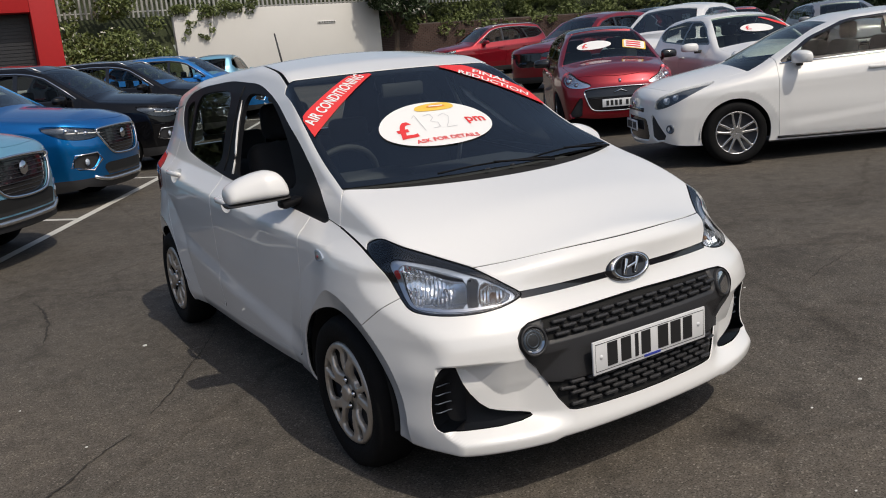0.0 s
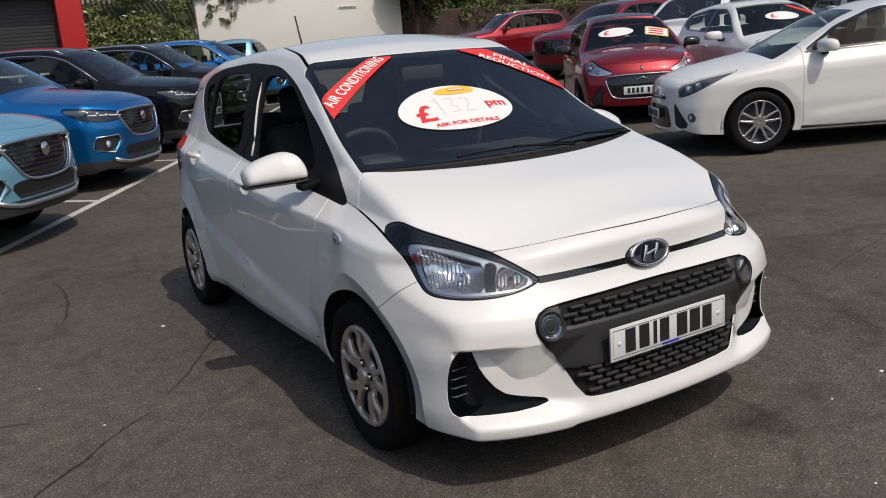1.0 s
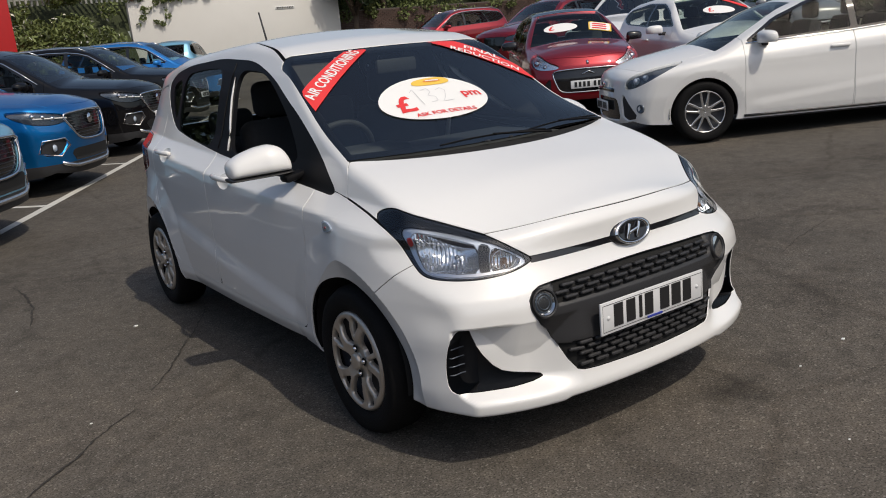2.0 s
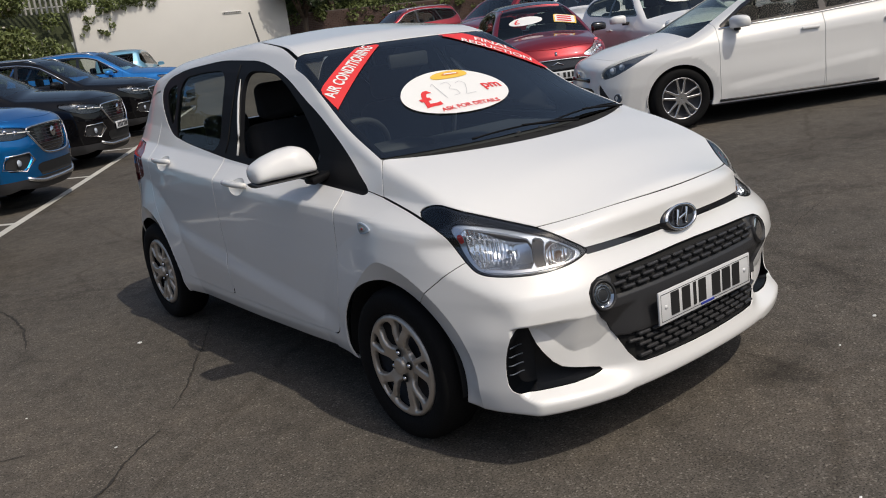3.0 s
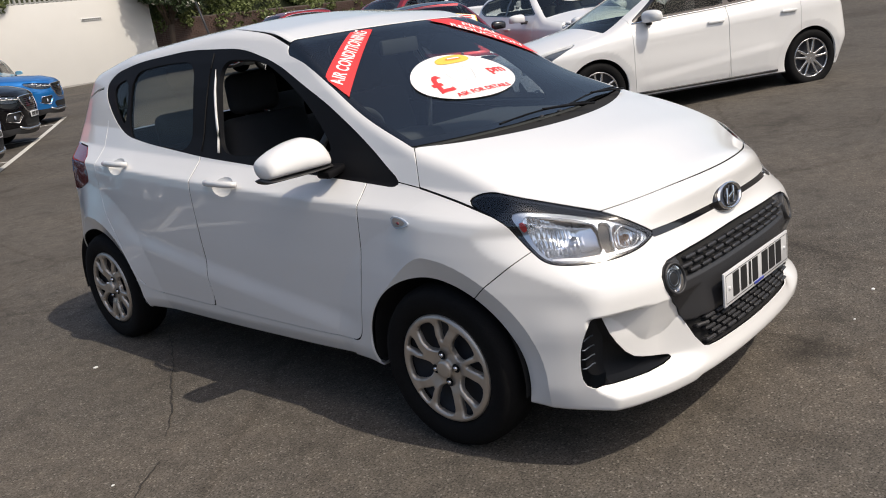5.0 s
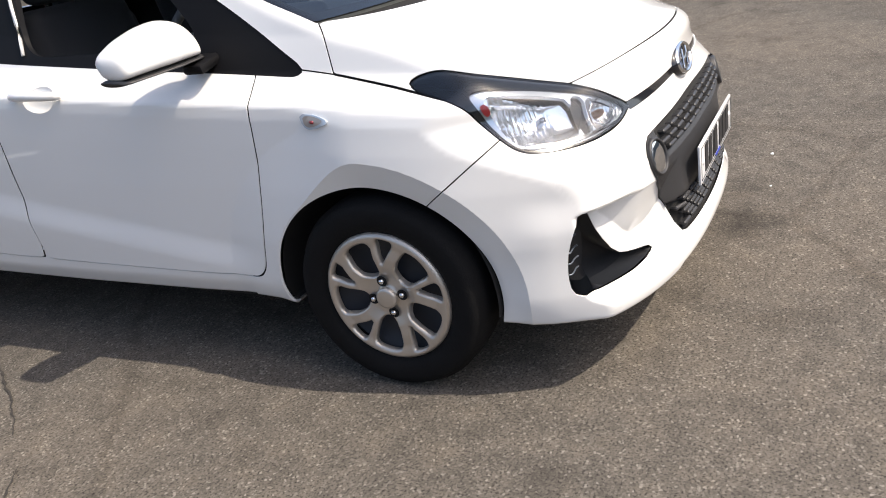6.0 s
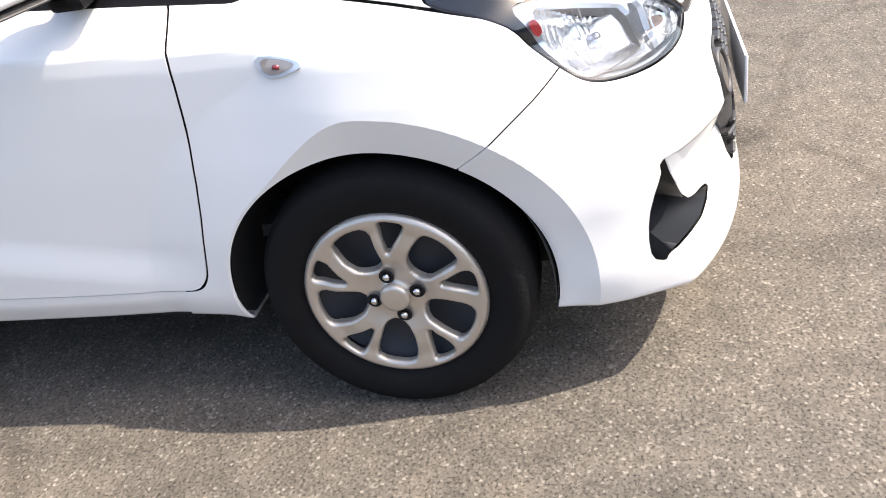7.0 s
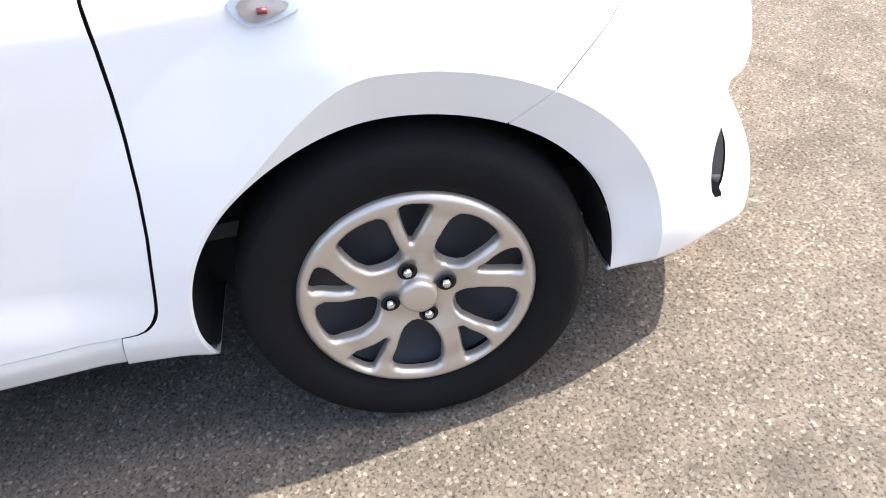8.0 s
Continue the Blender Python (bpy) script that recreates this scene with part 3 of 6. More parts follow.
    for s in (-1, 1):
        panel("window_frame", keep(frame_piece, -s * frame_piece[0][:, 0]), field, GLOSSBLACK, thing, thick=0.01)
        panel("side_window", keep(panes, -s * panes[0][:, 0]), field, GLASS, thing, thick=0.0, lift=-0.004)
        panel("headlamp", keep(lamps, -s * lamps[0][:, 0]), field, LENS, thing, "clear headlamp with chrome inside", thick=0.0)
        panel("lamp_bowl", keep(lamps, -s * lamps[0][:, 0]), field, sp.get("bowl", LAMPBOWL), thing, thick=0.0, lift=-0.03)
        panel("tail_lamp", keep(tails, -s * tails[0][:, 0]), field, REDLENS, thing, "red tail lamp", thick=0.01)
        panel("fog_lamp_recess", keep(fogs, -s * fogs[0][:, 0]), field, PLASTIC, thing, thick=0.0, lift=-0.02)
    panel("windscreen", ws, field, sp.get("screen_mat", SCREEN), thing, thick=0.0, lift=-0.004)
    panel("rear_window", rs, field, GLASS, thing, thick=0.0, lift=-0.004)
    panel("grille", grille, field, GLOSSBLACK, thing, thick=0.0, lift=-0.02)
    panel("lower_trim", lower, field, PLASTIC, thing, thick=0.03)
    # dark floor pan, dashboard and seats
    part("underbody", box_bm(1.30, y1 + 0.1, 0.14, (0, y1 / 2 - 0.25, 0.30), 0.03), DARK, thing)
    part("dashboard", box_bm(1.25, 0.5, 0.25, (0, sp["screen"][0] + 0.45, 0.86), 0.08), CABIN, thing)
    for sx in (-0.36, 0.36):
        for sy in (sp["screen"][0] + 1.15, sp["screen"][0] + 1.95):
            part("seat", box_bm(0.48, 0.16, 0.62, (sx, sy, 0.86), 0.06, Matrix.Rotation(radians(-14), 4, "X")), CLOTH, thing)
            part("headrest", box_bm(0.26, 0.10, 0.18, (sx, sy + 0.1, 1.26), 0.04), CLOTH, thing)
    for s in (-1, 1):
        my, mz = sp["mirror"]
        bm = bmesh.new()
        bmesh.ops.create_icosphere(bm, subdivisions=3, radius=1.0)
        for v in bm.verts:
            x, y, z = v.co
            z = max(z, -0.55)
            v.co = (s * (sp["mirror_x"] + 0.125 * math.copysign(abs(x) ** 0.65, x)), my + 0.075 * min(y, 0.6) + 0.03 * x, mz + 0.076 * math.copysign(abs(z) ** 0.65, z) * (1 - 0.12 * x))
        mr = part("door_mirror", bm, sp.get("mirror_mat", color), thing)
        part("mirror_arm", box_bm(0.12, 0.06, 0.05, (s * (sp["mirror_x"] - 0.14), my + 0.02, mz - 0.06), 0.015), PLASTIC, mr)
        for hy in sp["hubs"]:
            wheel(thing, (s * (sp["track"]), hy, sp["hub_z"]), s, sp["hub_z"] + 0.005, 0.21, sp["rim"], twin_face, (RUBBER, STEEL, ALLOY))
            arch_liner(thing, (s * sp["track"], hy, sp["hub_z"]), s, sp["arch"] + 0.015, -0.2, 0.05)
    # front plate with its writing as bars
    if not sp.get("plate", True):
        return thing, field
    py = field_front(field, 0.0, sp["plate_z"])
    pl = part("number_plate", box_bm(0.52, 0.012, 0.111, (0, py - 0.012, sp["plate_z"]), 0.004), PLATE, thing)
    for i, bx in enumerate((-0.19, -0.13, -0.07, -0.01, 0.08, 0.14, 0.20)):
        part("bar", box_bm(0.035, 0.004, 0.07, (bx, py - 0.020, sp["plate_z"])), INK, pl)
    return thing, field


def field_front(field, x, z):
    """How far forward a car's skin lies at (x, z)."""
    ys = np.linspace(-1.2, 0.3, 600)
    q = field(np.stack([ys * 0 + x, ys, ys * 0 + z], 1))
    return ys[np.argmax(q < 0)]


LAMPBOWL = node_material("bright_lamp_reflector", (0.88, 0.90, 0.93), 0.20, 0.92, vary=0.03, scale=14)


# ---- the small white hatchback ----
def hero_side(y, z):
    """Swellings of the flank: a rocker that stands out below a rising line."""
    line = 0.37 + 0.16 * (y - 0.48)
    rocker = 0.018 * step01(line + 0.05, line - 0.05, z) * step01(0.32, 0.60, y) * step01(2.10, 1.80, y) * step01(0.22, 0.30, z)
    shoulder = 0.025 * step01(0.45, 0.05, y) * step01(0.80, 1.02, z) + 0.014 * step01(0.3, -0.2, y) * step01(0.86, 0.78, z)
    skirt = 0.020 * step01(0.42, 0.18, z) * step01(-0.18, -0.30, y)
    blade = 0.013 * step01(-0.34, -0.48, y) * step01(0.56, 0.46, z)
    return rocker + shoulder + skirt + blade


def hero_cheek(x, y, z):
    """The flat hollow between side vent and grille, deep beside the vent under a crease that fades inwards, above the lip along the foot of the bumper."""
    u = 0.8 * x + 0.6 * y
    below = 0.512 - z
    deep = np.minimum(0.056 * step01(0.30, 0.48, x), 0.048 * step01(0.52, 0.65, x) + 0.45 * np.clip(below, 0, 1))
    return deep * step01(-0.002, 0.012, below) * step01(0.288, 0.215, u) * step01(0.250, 0.312, z)


def hero_floor(x, y):
    """The lower edge: the bumper's lip is cut higher in its middle."""
    front = step01(-0.3, -0.4, y)
    return 0.214 + 0.018 * step01(0.30, 0.40, y) * step01(2.15, 2.05, y) - 0.002 * front * step01(0.72, 0.62, x) + 0.009 * front * step01(0.405, 0.365, x)


HERO = dict(
    plan=[(-0.8, 0.60), (-0.55, 0.700), (-0.4, 0.745), (-0.25, 0.774), (-0.1, 0.781), (0.1, 0.785), (0.3, 0.792), (0.7, 0.812), (1.2, 0.822), (2.0, 0.820), (2.4, 0.798), (2.7, 0.748), (2.95, 0.67)],
    side=[(0.15, 0.055), (0.22, 0.042), (0.30, 0.030), (0.44, 0.014), (0.60, 0.003), (0.72, 0.0), (0.80, 0.001), (0.838, 0.006), (0.87, 0.040), (0.91, 0.080), (0.97, 0.108), (1.0, 0.122), (1.1, 0.155), (1.2, 0.19), (1.3, 0.235), (1.4, 0.295), (1.5, 0.38)],
    side_soft=0.010, climb=0.065, plan_soft=0.12,
    top=[(-0.80, 0.60), (-0.70, 0.755), (-0.6, 0.826), (-0.5, 0.852), (-0.3, 0.925), (-0.1, 0.973), (0.04, 1.008), (0.10, 1.029), (0.4, 1.19), (0.78, 1.404), (0.95, 1.460), (1.3, 1.508), (1.6, 1.505), (2.1, 1.485), (2.5, 1.42), (2.7, 1.34), (3.0, 1.15)],
    top_soft=0.08,
    crown=[(-0.7, 0.45), (-0.5, 0.31), (-0.3, 0.145), (-0.1, 0.07), (0.1, 0.065), (0.4, 0.20), (0.9, 0.08), (1.5, 0.145), (2.5, 0.20)],
    nose=[(0.14, -0.67), (0.20, -0.724), (0.25, -0.735), (0.275, -0.726), (0.31, -0.718), (0.42, -0.719), (0.56, -0.697), (0.62, -0.667), (0.66, -0.645), (0.71, -0.634), (0.78, -0.636), (0.84, -0.597), (0.9, -0.52), (1.1, -0.4)], nose_soft=0.03,
    nose_round=(0.18, 0.42), nose_bend=[(0.2, (0.13, 0.36)), (0.45, (0.12, 0.36)), (0.60, (0.04, 0.52)), (0.66, (0.09, 0.61)), (0.75, (0.23, 0.66)), (1.1, (0.23, 0.66))],
    tail=[(0.15, 2.80), (0.3, 2.90), (0.5, 2.92), (0.9, 2.86), (1.1, 2.76), (1.35, 2.58), (1.5, 2.40)],
    tail_round=(0.10, 0.55),
    hubs=(0.0, 2.385), hub_z=0.287, arch=0.318, arch_long=1.06, arch_back=0.009, flare=0.034, flare_reach=0.17, lip=0.36, lip_width=0.075, lip_thin=0.93, floor=hero_floor, k_top=0.035, k_front=lambda z: 0.035 - 0.025 * step01(0.58, 0.48, z), extra=hero_side, dent=hero_cheek)


def across(V):
    """The way along a headlamp, from its inner tip round the corner of the nose."""
    return 0.8 * np.abs(V[:, 0]) + 0.6 * V[:, 1]


LAMP = [(-0.024, 0.690), (-0.018, 0.702), (0.10, 0.774), (0.20, 0.804), (0.30, 0.836), (0.39, 0.864), (0.44, 0.876), (0.512, 0.846), (0.43, 0.800), (0.392, 0.745), (0.365, 0.705), (0.335, 0.672), (0.27, 0.660), (0.18, 0.655), (0.10, 0.658), (0.03, 0.668)]
CLEAR = [(-0.018, 0.692), (0.05, 0.730), (0.103, 0.760), (0.20, 0.790), (0.30, 0.814), (0.37, 0.826), (0.408, 0.820), (0.392, 0.778), (0.372, 0.738), (0.350, 0.702), (0.325, 0.679), (0.27, 0.667), (0.18, 0.662), (0.10, 0.665), (0.03, 0.675)]
GRILLE = [(0.0, 0.630), (0.36, 0.622), (0.46, 0.612), (0.495, 0.565), (0.465, 0.50), (0.415, 0.455), (0.345, 0.312), (0.30, 0.300), (0.0, 0.294)]
GRILLE = GRILLE + [(-x, z) for x, z in GRILLE[-2:0:-1]]
VENT = [(0.205, 0.512), (0.258, 0.492), (0.280, 0.43), (0.287, 0.36), (0.281, 0.305), (0.25, 0.290), (0.02, 0.290), (-0.05, 0.305), (0.06, 0.330), (0.12, 0.352), (0.175, 0.425), (0.198, 0.485)]
DLO = [(0.13, 0.875), (0.80, 0.932), (1.33, 0.978), (1.80, 1.035), (2.03, 1.075), (2.17, 1.155), (2.29, 1.28), (2.21, 1.36), (1.95, 1.40), (1.55, 1.42), (1.15, 1.397), (0.90, 1.325), (0.58, 1.165), (0.39, 1.045)]
FRONT_PANE = [(0.50, 0.972), (1.21, 0.988), (1.285, 1.362), (1.0, 1.345), (0.80, 1.245), (0.65, 1.14)]
REAR_PANE = [(1.425, 1.0), (1.86, 1.038), (1.995, 1.075), (2.005, 1.355), (1.75, 1.374), (1.475, 1.374)]
QUARTER = [(2.03, 1.10), (2.12, 1.17), (2.19, 1.27), (2.15, 1.315), (2.03, 1.335)]


BIG_BOWL = [(0.150, 0.673), (0.150, 0.756), (0.20, 0.778), (0.29, 0.802), (0.378, 0.814), (0.366, 0.762), (0.345, 0.712), (0.318, 0.684), (0.22, 0.669)]
SMALL_BOWL = [(0.000, 0.692), (0.040, 0.721), (0.075, 0.739), (0.104, 0.749), (0.114, 0.720), (0.112, 0.690), (0.104, 0.671), (0.05, 0.675)]
DIVIDER = [(0.112, 0.669), (0.118, 0.712), (0.108, 0.753), (0.148, 0.767), (0.152, 0.720), (0.150, 0.669)]
STRIP = [(0.03, 0.6720), (0.03, 0.6780), (0.20, 0.6735), (0.31, 0.686), (0.322, 0.680), (0.20, 0.6655)]


def big_depth(u, z):
    """A bowl set with small upright facets, each tilted its own way, over a plain tray."""
    cu, cz = 0.0150, 0.0235
    ku, kz = np.floor(u / cu), np.floor((z - 0.694) / cz)
    du, dz = u / cu - ku - 0.5, (z - 0.694) / cz - kz - 0.5
    bowl = np.clip(1 - ((u - 0.245) / 0.15) ** 2, 0.05, 1) * np.clip(1 - ((z - 0.738) / 0.085) ** 2, 0.15, 1)
    tilt_u = np.sin(ku * 12.9 + kz * 7.3) * 0.0060
    tilt_z = np.sin(ku * 5.1 + kz * 17.7 + 1.0) * 0.0045
    facets = (tilt_u * du + tilt_z * dz + 0.0035 * du ** 2) * step01(0.690, 0.698, z) * step01(0.19, 0.21, u)
    return -0.016 - 0.048 * bowl * step01(0.676, 0.700, z) + facets


def small_depth(u, z):
    q = np.hypot((u - 0.070) / 0.055, (z - 0.706) / 0.040)
    return -0.012 - 0.032 * np.sqrt(np.clip(1 - q ** 2, 0, 1)) + 0.0016 * np.sin(u * 520) * step01(0.9, 0.6, q)


def corner_skin(field, u, z, depth):
    """Places on the corner of the nose at (u, z), the way along the lamp and the height, sunk by depth."""
    lo, hi = np.full(len(u), 0.15), np.full(len(u), 0.88)
    for _ in range(24):
        x = 0.5 * (lo + hi)
        out = field(np.column_stack([x, (u - 0.8 * x) / 0.6, z])) > 0
        hi, lo = np.where(out, x, hi), np.where(out, lo, x)
    V = np.column_stack([hi, (u - 0.8 * hi) / 0.6, z])
    return V + depth[:, None] * slope_of(field, V)


def seat_on(field, y, z, s=1):
    """How far out a car's flank lies at (y, z)."""
    xs = np.linspace(0.5, 1.0, 500)
    q = field(np.stack([s * xs, xs * 0 + y, xs * 0 + z], 1))
    return s * xs[np.argmax(q > 0)]


def lay(field, P, lift):
    """Places (x, y) laid on the upper skin of a car."""
    P = np.asarray(P, float)
    lo, hi = np.full(len(P), 0.6), np.full(len(P), 1.7)
    for _ in range(26):
        mid = 0.5 * (lo + hi)
        out = field(np.column_stack([P, mid])) > 0
        hi, lo = np.where(out, mid, hi), np.where(out, lo, mid)
    V = np.column_stack([P, hi])
    return V + lift * slope_of(field, V)


def sheet(poly, passes=0, h=0.02):
    """A flat outline filled with small triangles, as places (u, v) and faces."""
    p = np.array(poly)
    u, v = np.arange(p[:, 0].min() - h, p[:, 0].max() + 2 * h, h), np.arange(p[:, 1].min() - h, p[:, 1].max() + 2 * h, h)
    U, W = np.meshgrid(u, v, indexing="ij")
    n = len(v)
    i = (np.arange(len(u) - 1)[:, None] * n + np.arange(n - 1)[None]).ravel()
    V = np.stack([U.ravel(), W.ravel(), U.ravel() * 0], 1)
    T = np.concatenate([np.stack([i, i + n, i + n + 1], 1), np.stack([i, i + n + 1, i + 1], 1)])
    return keep((V, T), outline(poly, V[:, 0], V[:, 1], passes))


def lettering(text, size):
    """Built-in font letters as flat places and faces, centred."""
    cu = bpy.data.curves.new("text", "FONT")
    cu.body, cu.size, cu.align_x, cu.align_y, cu.offset, cu.resolution_u = text, size, "CENTER", "CENTER", size * 0.022, 4
    ob = bpy.data.objects.new("text", cu)
    me = ob.to_mesh()
    V = np.array([v.co[:] for v in me.vertices])
    F = [list(p.vertices) for p in me.polygons]
    ob.to_mesh_clear()
    bpy.data.objects.remove(ob)
    return V, F


def on_glass(name, field, V, F, at, along, mat, parent, lift, label="", squeeze=1.0):
    """Lays flat places on the windscreen: at = (x, y), along = the way of the flat x axis on plan."""
    a = np.array(along) / np.hypot(*along)
    # across the writing: up the glass, at right angles on its slope (the slope shortens y on plan)
    ex3 = np.array((a[0], a[1], a[1] * 0.57))
    ex3 /= np.linalg.norm(ex3)
    up = np.cross(np.array((0, -0.495, 0.869)), ex3)
    P = np.array(at) + V[:, :1] * squeeze * ex3[:2] + V[:, 1:2] * up[:2]
    return link(name, lay(field, P, lift), F, mat, parent, label, smooth=False)


def build_hero():
    car = empty("small_hatchback", pose(0, 0, 0), "white five-door hatchback with price stickers on its windscreen, parked on asphalt", "car")
    field = car_field(HERO)
    mesh = hull(field, 0.85, -0.80, 2.98, 0.10, 1.52, 0.0125, (-0.15, 2.35, 0.50, 0.62), True)
    under = mesh
    for hy in HERO["hubs"]:
        arch = lambda V: np.where(np.abs(V[:, 0]) > 0.45, arch_distance(HERO, V[:, 1], V[:, 2], hy), 1.0)
        _, mesh = split(mesh, arch)
        _, under = split(under, arch)
    smooth_field = car_field({k: v for k, v in HERO.items() if k != "dent"})
    lips = []
    for hy in HERO["hubs"]:
        piece, mesh = split(mesh, lambda V: np.where(np.abs(V[:, 0]) > 0.5, arch_distance(HERO, V[:, 1], V[:, 2], hy) - lip_reach(HERO, V[:, 1], V[:, 2], hy), 1.0))
        lips.append(piece)
    outer, inner = car_field(dict(HERO, lip_edge="outer")), car_field(dict(HERO, lip_edge="inner"))
    X = lambda V: np.abs(V[:, 0])
    lateral = lambda V: X(V) > 0.45
    dlo = lambda V: np.where((X(V) > 0.3) & (V[:, 2] > 0.7), outline(DLO, V[:, 1], V[:, 2], 2), 0.5)
    edge = lambda V: X(V) - (0.668 - 0.14 * (V[:, 1] - 0.1))
    screen = lambda V: np.where((V[:, 2] > 0.75) & (V[:, 1] < 1.3), smax(0.030 + 0.25 * X(V) ** 2 - V[:, 1], smax(V[:, 1] - 0.80 - 0.19 * X(V) ** 2, edge(V), 0.03), 0.022), 0.5)
    cowl = lambda V: np.where((V[:, 2] > 0.75) & (V[:, 1] < 0.6), np.maximum.reduce([-0.062 + 0.43 * X(V) ** 2 - V[:, 1], V[:, 1] - 0.06 - 0.25 * X(V) ** 2, edge(V)]), 0.5)
    rear = lambda V: np.where(V[:, 1] > 2.3, np.maximum.reduce([1.04 - V[:, 2], V[:, 2] - 1.38, X(V) - 0.55]), 0.5)
    lamp = lambda V: np.where(V[:, 1] < 0.4, outline(LAMP, across(V), V[:, 2], 2), 0.5)
    grille = lambda V: np.where(V[:, 1] < -0.4, outline(GRILLE, V[:, 0], V[:, 2], 1), 0.5)
    vent = lambda V: np.where(V[:, 1] < -0.2, outline(VENT, across(V), V[:, 2], 1), 0.5)
    tail_lamp = lambda V: np.where((V[:, 1] > 2.2) & lateral(V), outline([(2.37, 1.02), (2.7, 1.05), (2.9, 0.92), (2.6, 0.80), (2.42, 0.83), (2.31, 0.87)], V[:, 1], V[:, 2], 1), 0.5)
    seam = smoothed([(-0.4, 0.78), (-0.10, 0.846), (0.07, 0.880), (0.19, 0.899), (0.5, 0.93)], 0.05)
    bonnet = lambda V: np.where((V[:, 2] > 0.6) & (V[:, 1] < 0.9), np.maximum.reduce([V[:, 1] - np.minimum(-0.055 + 0.43 * X(V) ** 2, 0.183 - 0.95 * (X(V) - 0.605)), np.where(V[:, 1] > -0.385, seam(V[:, 1]) - V[:, 2], -0.5), 0.7 * (0.203 + 0.38 * X(V) ** 2 - V[:, 1] - V[:, 2])]), 0.5)
    bumper = lambda V: np.where((X(V) < 0.55) & (V[:, 1] < -0.40), -0.5, np.where(V[:, 1] < 0.05, np.maximum(V[:, 1] + 0.172 + (V[:, 2] - 0.557) * 1.29, V[:, 2] - 0.80), 0.5))
    strip = lambda V: np.where(V[:, 1] < -0.3, np.maximum(np.abs(V[:, 2] - 0.698 + 0.03 * X(V) ** 2) - 0.010, X(V) - 0.425), 0.5)

    pocket, _ = split(under, lambda V: vent(V) - 0.018)
    for s in (-1, 1):
        panel("vent_pocket", keep(pocket, -s * pocket[0][:, 0]), field, DARK, car, "black pocket behind the side vent", thick=-0.090, lift=-0.105)
    for cutter in (dlo, screen, rear, lamp, vent):
        _, under = split(under, cutter)
    # added near-black backing: darkens the panel gaps and stops light leaking through
    panel("lining", under, field, DARK, car, "black sheet added under the panels to keep seams dark", thick=0.0, lift=-0.016)

    side_frame, mesh = split(mesh, dlo, 0.0)
    ws, mesh = split(mesh, screen, 0.0)
    cw, mesh = split(mesh, cowl, 0.0)
    rw, mesh = split(mesh, rear, 0.002)
    lamps, mesh = split(mesh, lamp, 0.002)
    grl, mesh = split(mesh, grille, 0.0008)
    vents, mesh = split(mesh, vent, 0.0008)
    tails, mesh = split(mesh, tail_lamp, 0.003)
    strips, mesh = split(mesh, strip, 0.0008)
    bon, mesh = split(mesh, bonnet, 0.0030)
    bump, mesh = split(mesh, bumper, 0.0028)
    front_door = [(0.42, 1.02), (0.325, 0.92), (0.322, 0.80), (0.330, 0.68), (0.350, 0.53), (0.386, 0.385), (0.398, 0.345), (0.425, 0.316), (0.46, 0.313), (1.30, 0.327), (1.335, 0.332), (1.34, 0.60), (1.345, 1.20), (0.62, 1.12)]
    rear_door = [(1.345, 1.20), (1.345, 0.60), (1.335, 0.332), (1.40, 0.328), (1.88, 0.335), (1.98, 0.40), (2.08, 0.58), (2.21, 0.75), (2.23, 1.2)]
    fd, mesh = split(mesh, lambda V: np.where(lateral(V) & (V[:, 2] < 1.15), outline(front_door, V[:, 1], V[:, 2], 1), 0.5), 0.0030)
    rd, mesh = split(mesh, lambda V: np.where(lateral(V) & (V[:, 2] < 1.15), outline(rear_door, V[:, 1], V[:, 2], 1), 0.5), 0.0030)
    gate, mesh = split(mesh, lambda V: np.where(V[:, 1] > 2.3, np.maximum(0.45 - V[:, 2], X(V) - 0.62), 0.5), 0.002)
    sill, mesh = split(mesh, lambda V: np.where(lateral(V) & (V[:, 1] > 0.30) & (V[:, 1] < 2.2), np.maximum(V[:, 2] - 0.36, 0.465 + 0.28 * (0.312 - V[:, 2]) - V[:, 1]), 0.5), 0.0012)
    wings, mesh = split(mesh, lambda V: np.where(lateral(V) & (V[:, 2] < 1.0), np.maximum(V[:, 1] - 0.56, V[:, 2] - seam(V[:, 1])), 0.5), 0.0018)
    ditch = smoothed([(0.7, 0.56), (0.88, 0.533), (1.04, 0.50), (1.3, 0.472), (1.6, 0.455), (2.7, 0.47)], 0.12)
    roof, mesh = split(mesh, lambda V: np.where(V[:, 2] > 1.2, np.maximum.reduce([X(V) - ditch(V[:, 1]), V[:, 1] - 2.55, 0.80 + 0.19 * X(V) ** 2 - V[:, 1]]), 0.5), 0.0065)
    panel("body_side", mesh, outer, WHITE, car, thick=0.0035)
    panel("roof", roof, field, WHITE, car, thick=0.0035)
    panel("bonnet", bon, field, WHITE, car, thick=0.0035)
    panel("front_bumper", bump, outer, WHITE, car, thick=0.0035)
    panel("tailgate", gate, field, WHITE, car, thick=0.012)
    wsc = panel("windscreen", ws, field, SCREEN, car, "clear windscreen with a dark edge", thick=0.0, lift=-0.003)
    band, _ = split(ws, lambda V: -np.maximum(0.075 + 0.25 * X(V) ** 2 - V[:, 1], smax(V[:, 1] - 0.765 - 0.19 * X(V) ** 2, edge(V) + 0.032, 0.03)))
    panel("edge_band", band, field, FRAME, wsc, "black printed edge of the glass", thick=0.0, lift=-0.007)
    panel("cowl", cw, field, DARK, car, "matt black scuttle under the windscreen", thick=0.01, lift=-0.018)
    panel("rear_window", rw, field, GLASS, car, thick=0.0, lift=-0.003)
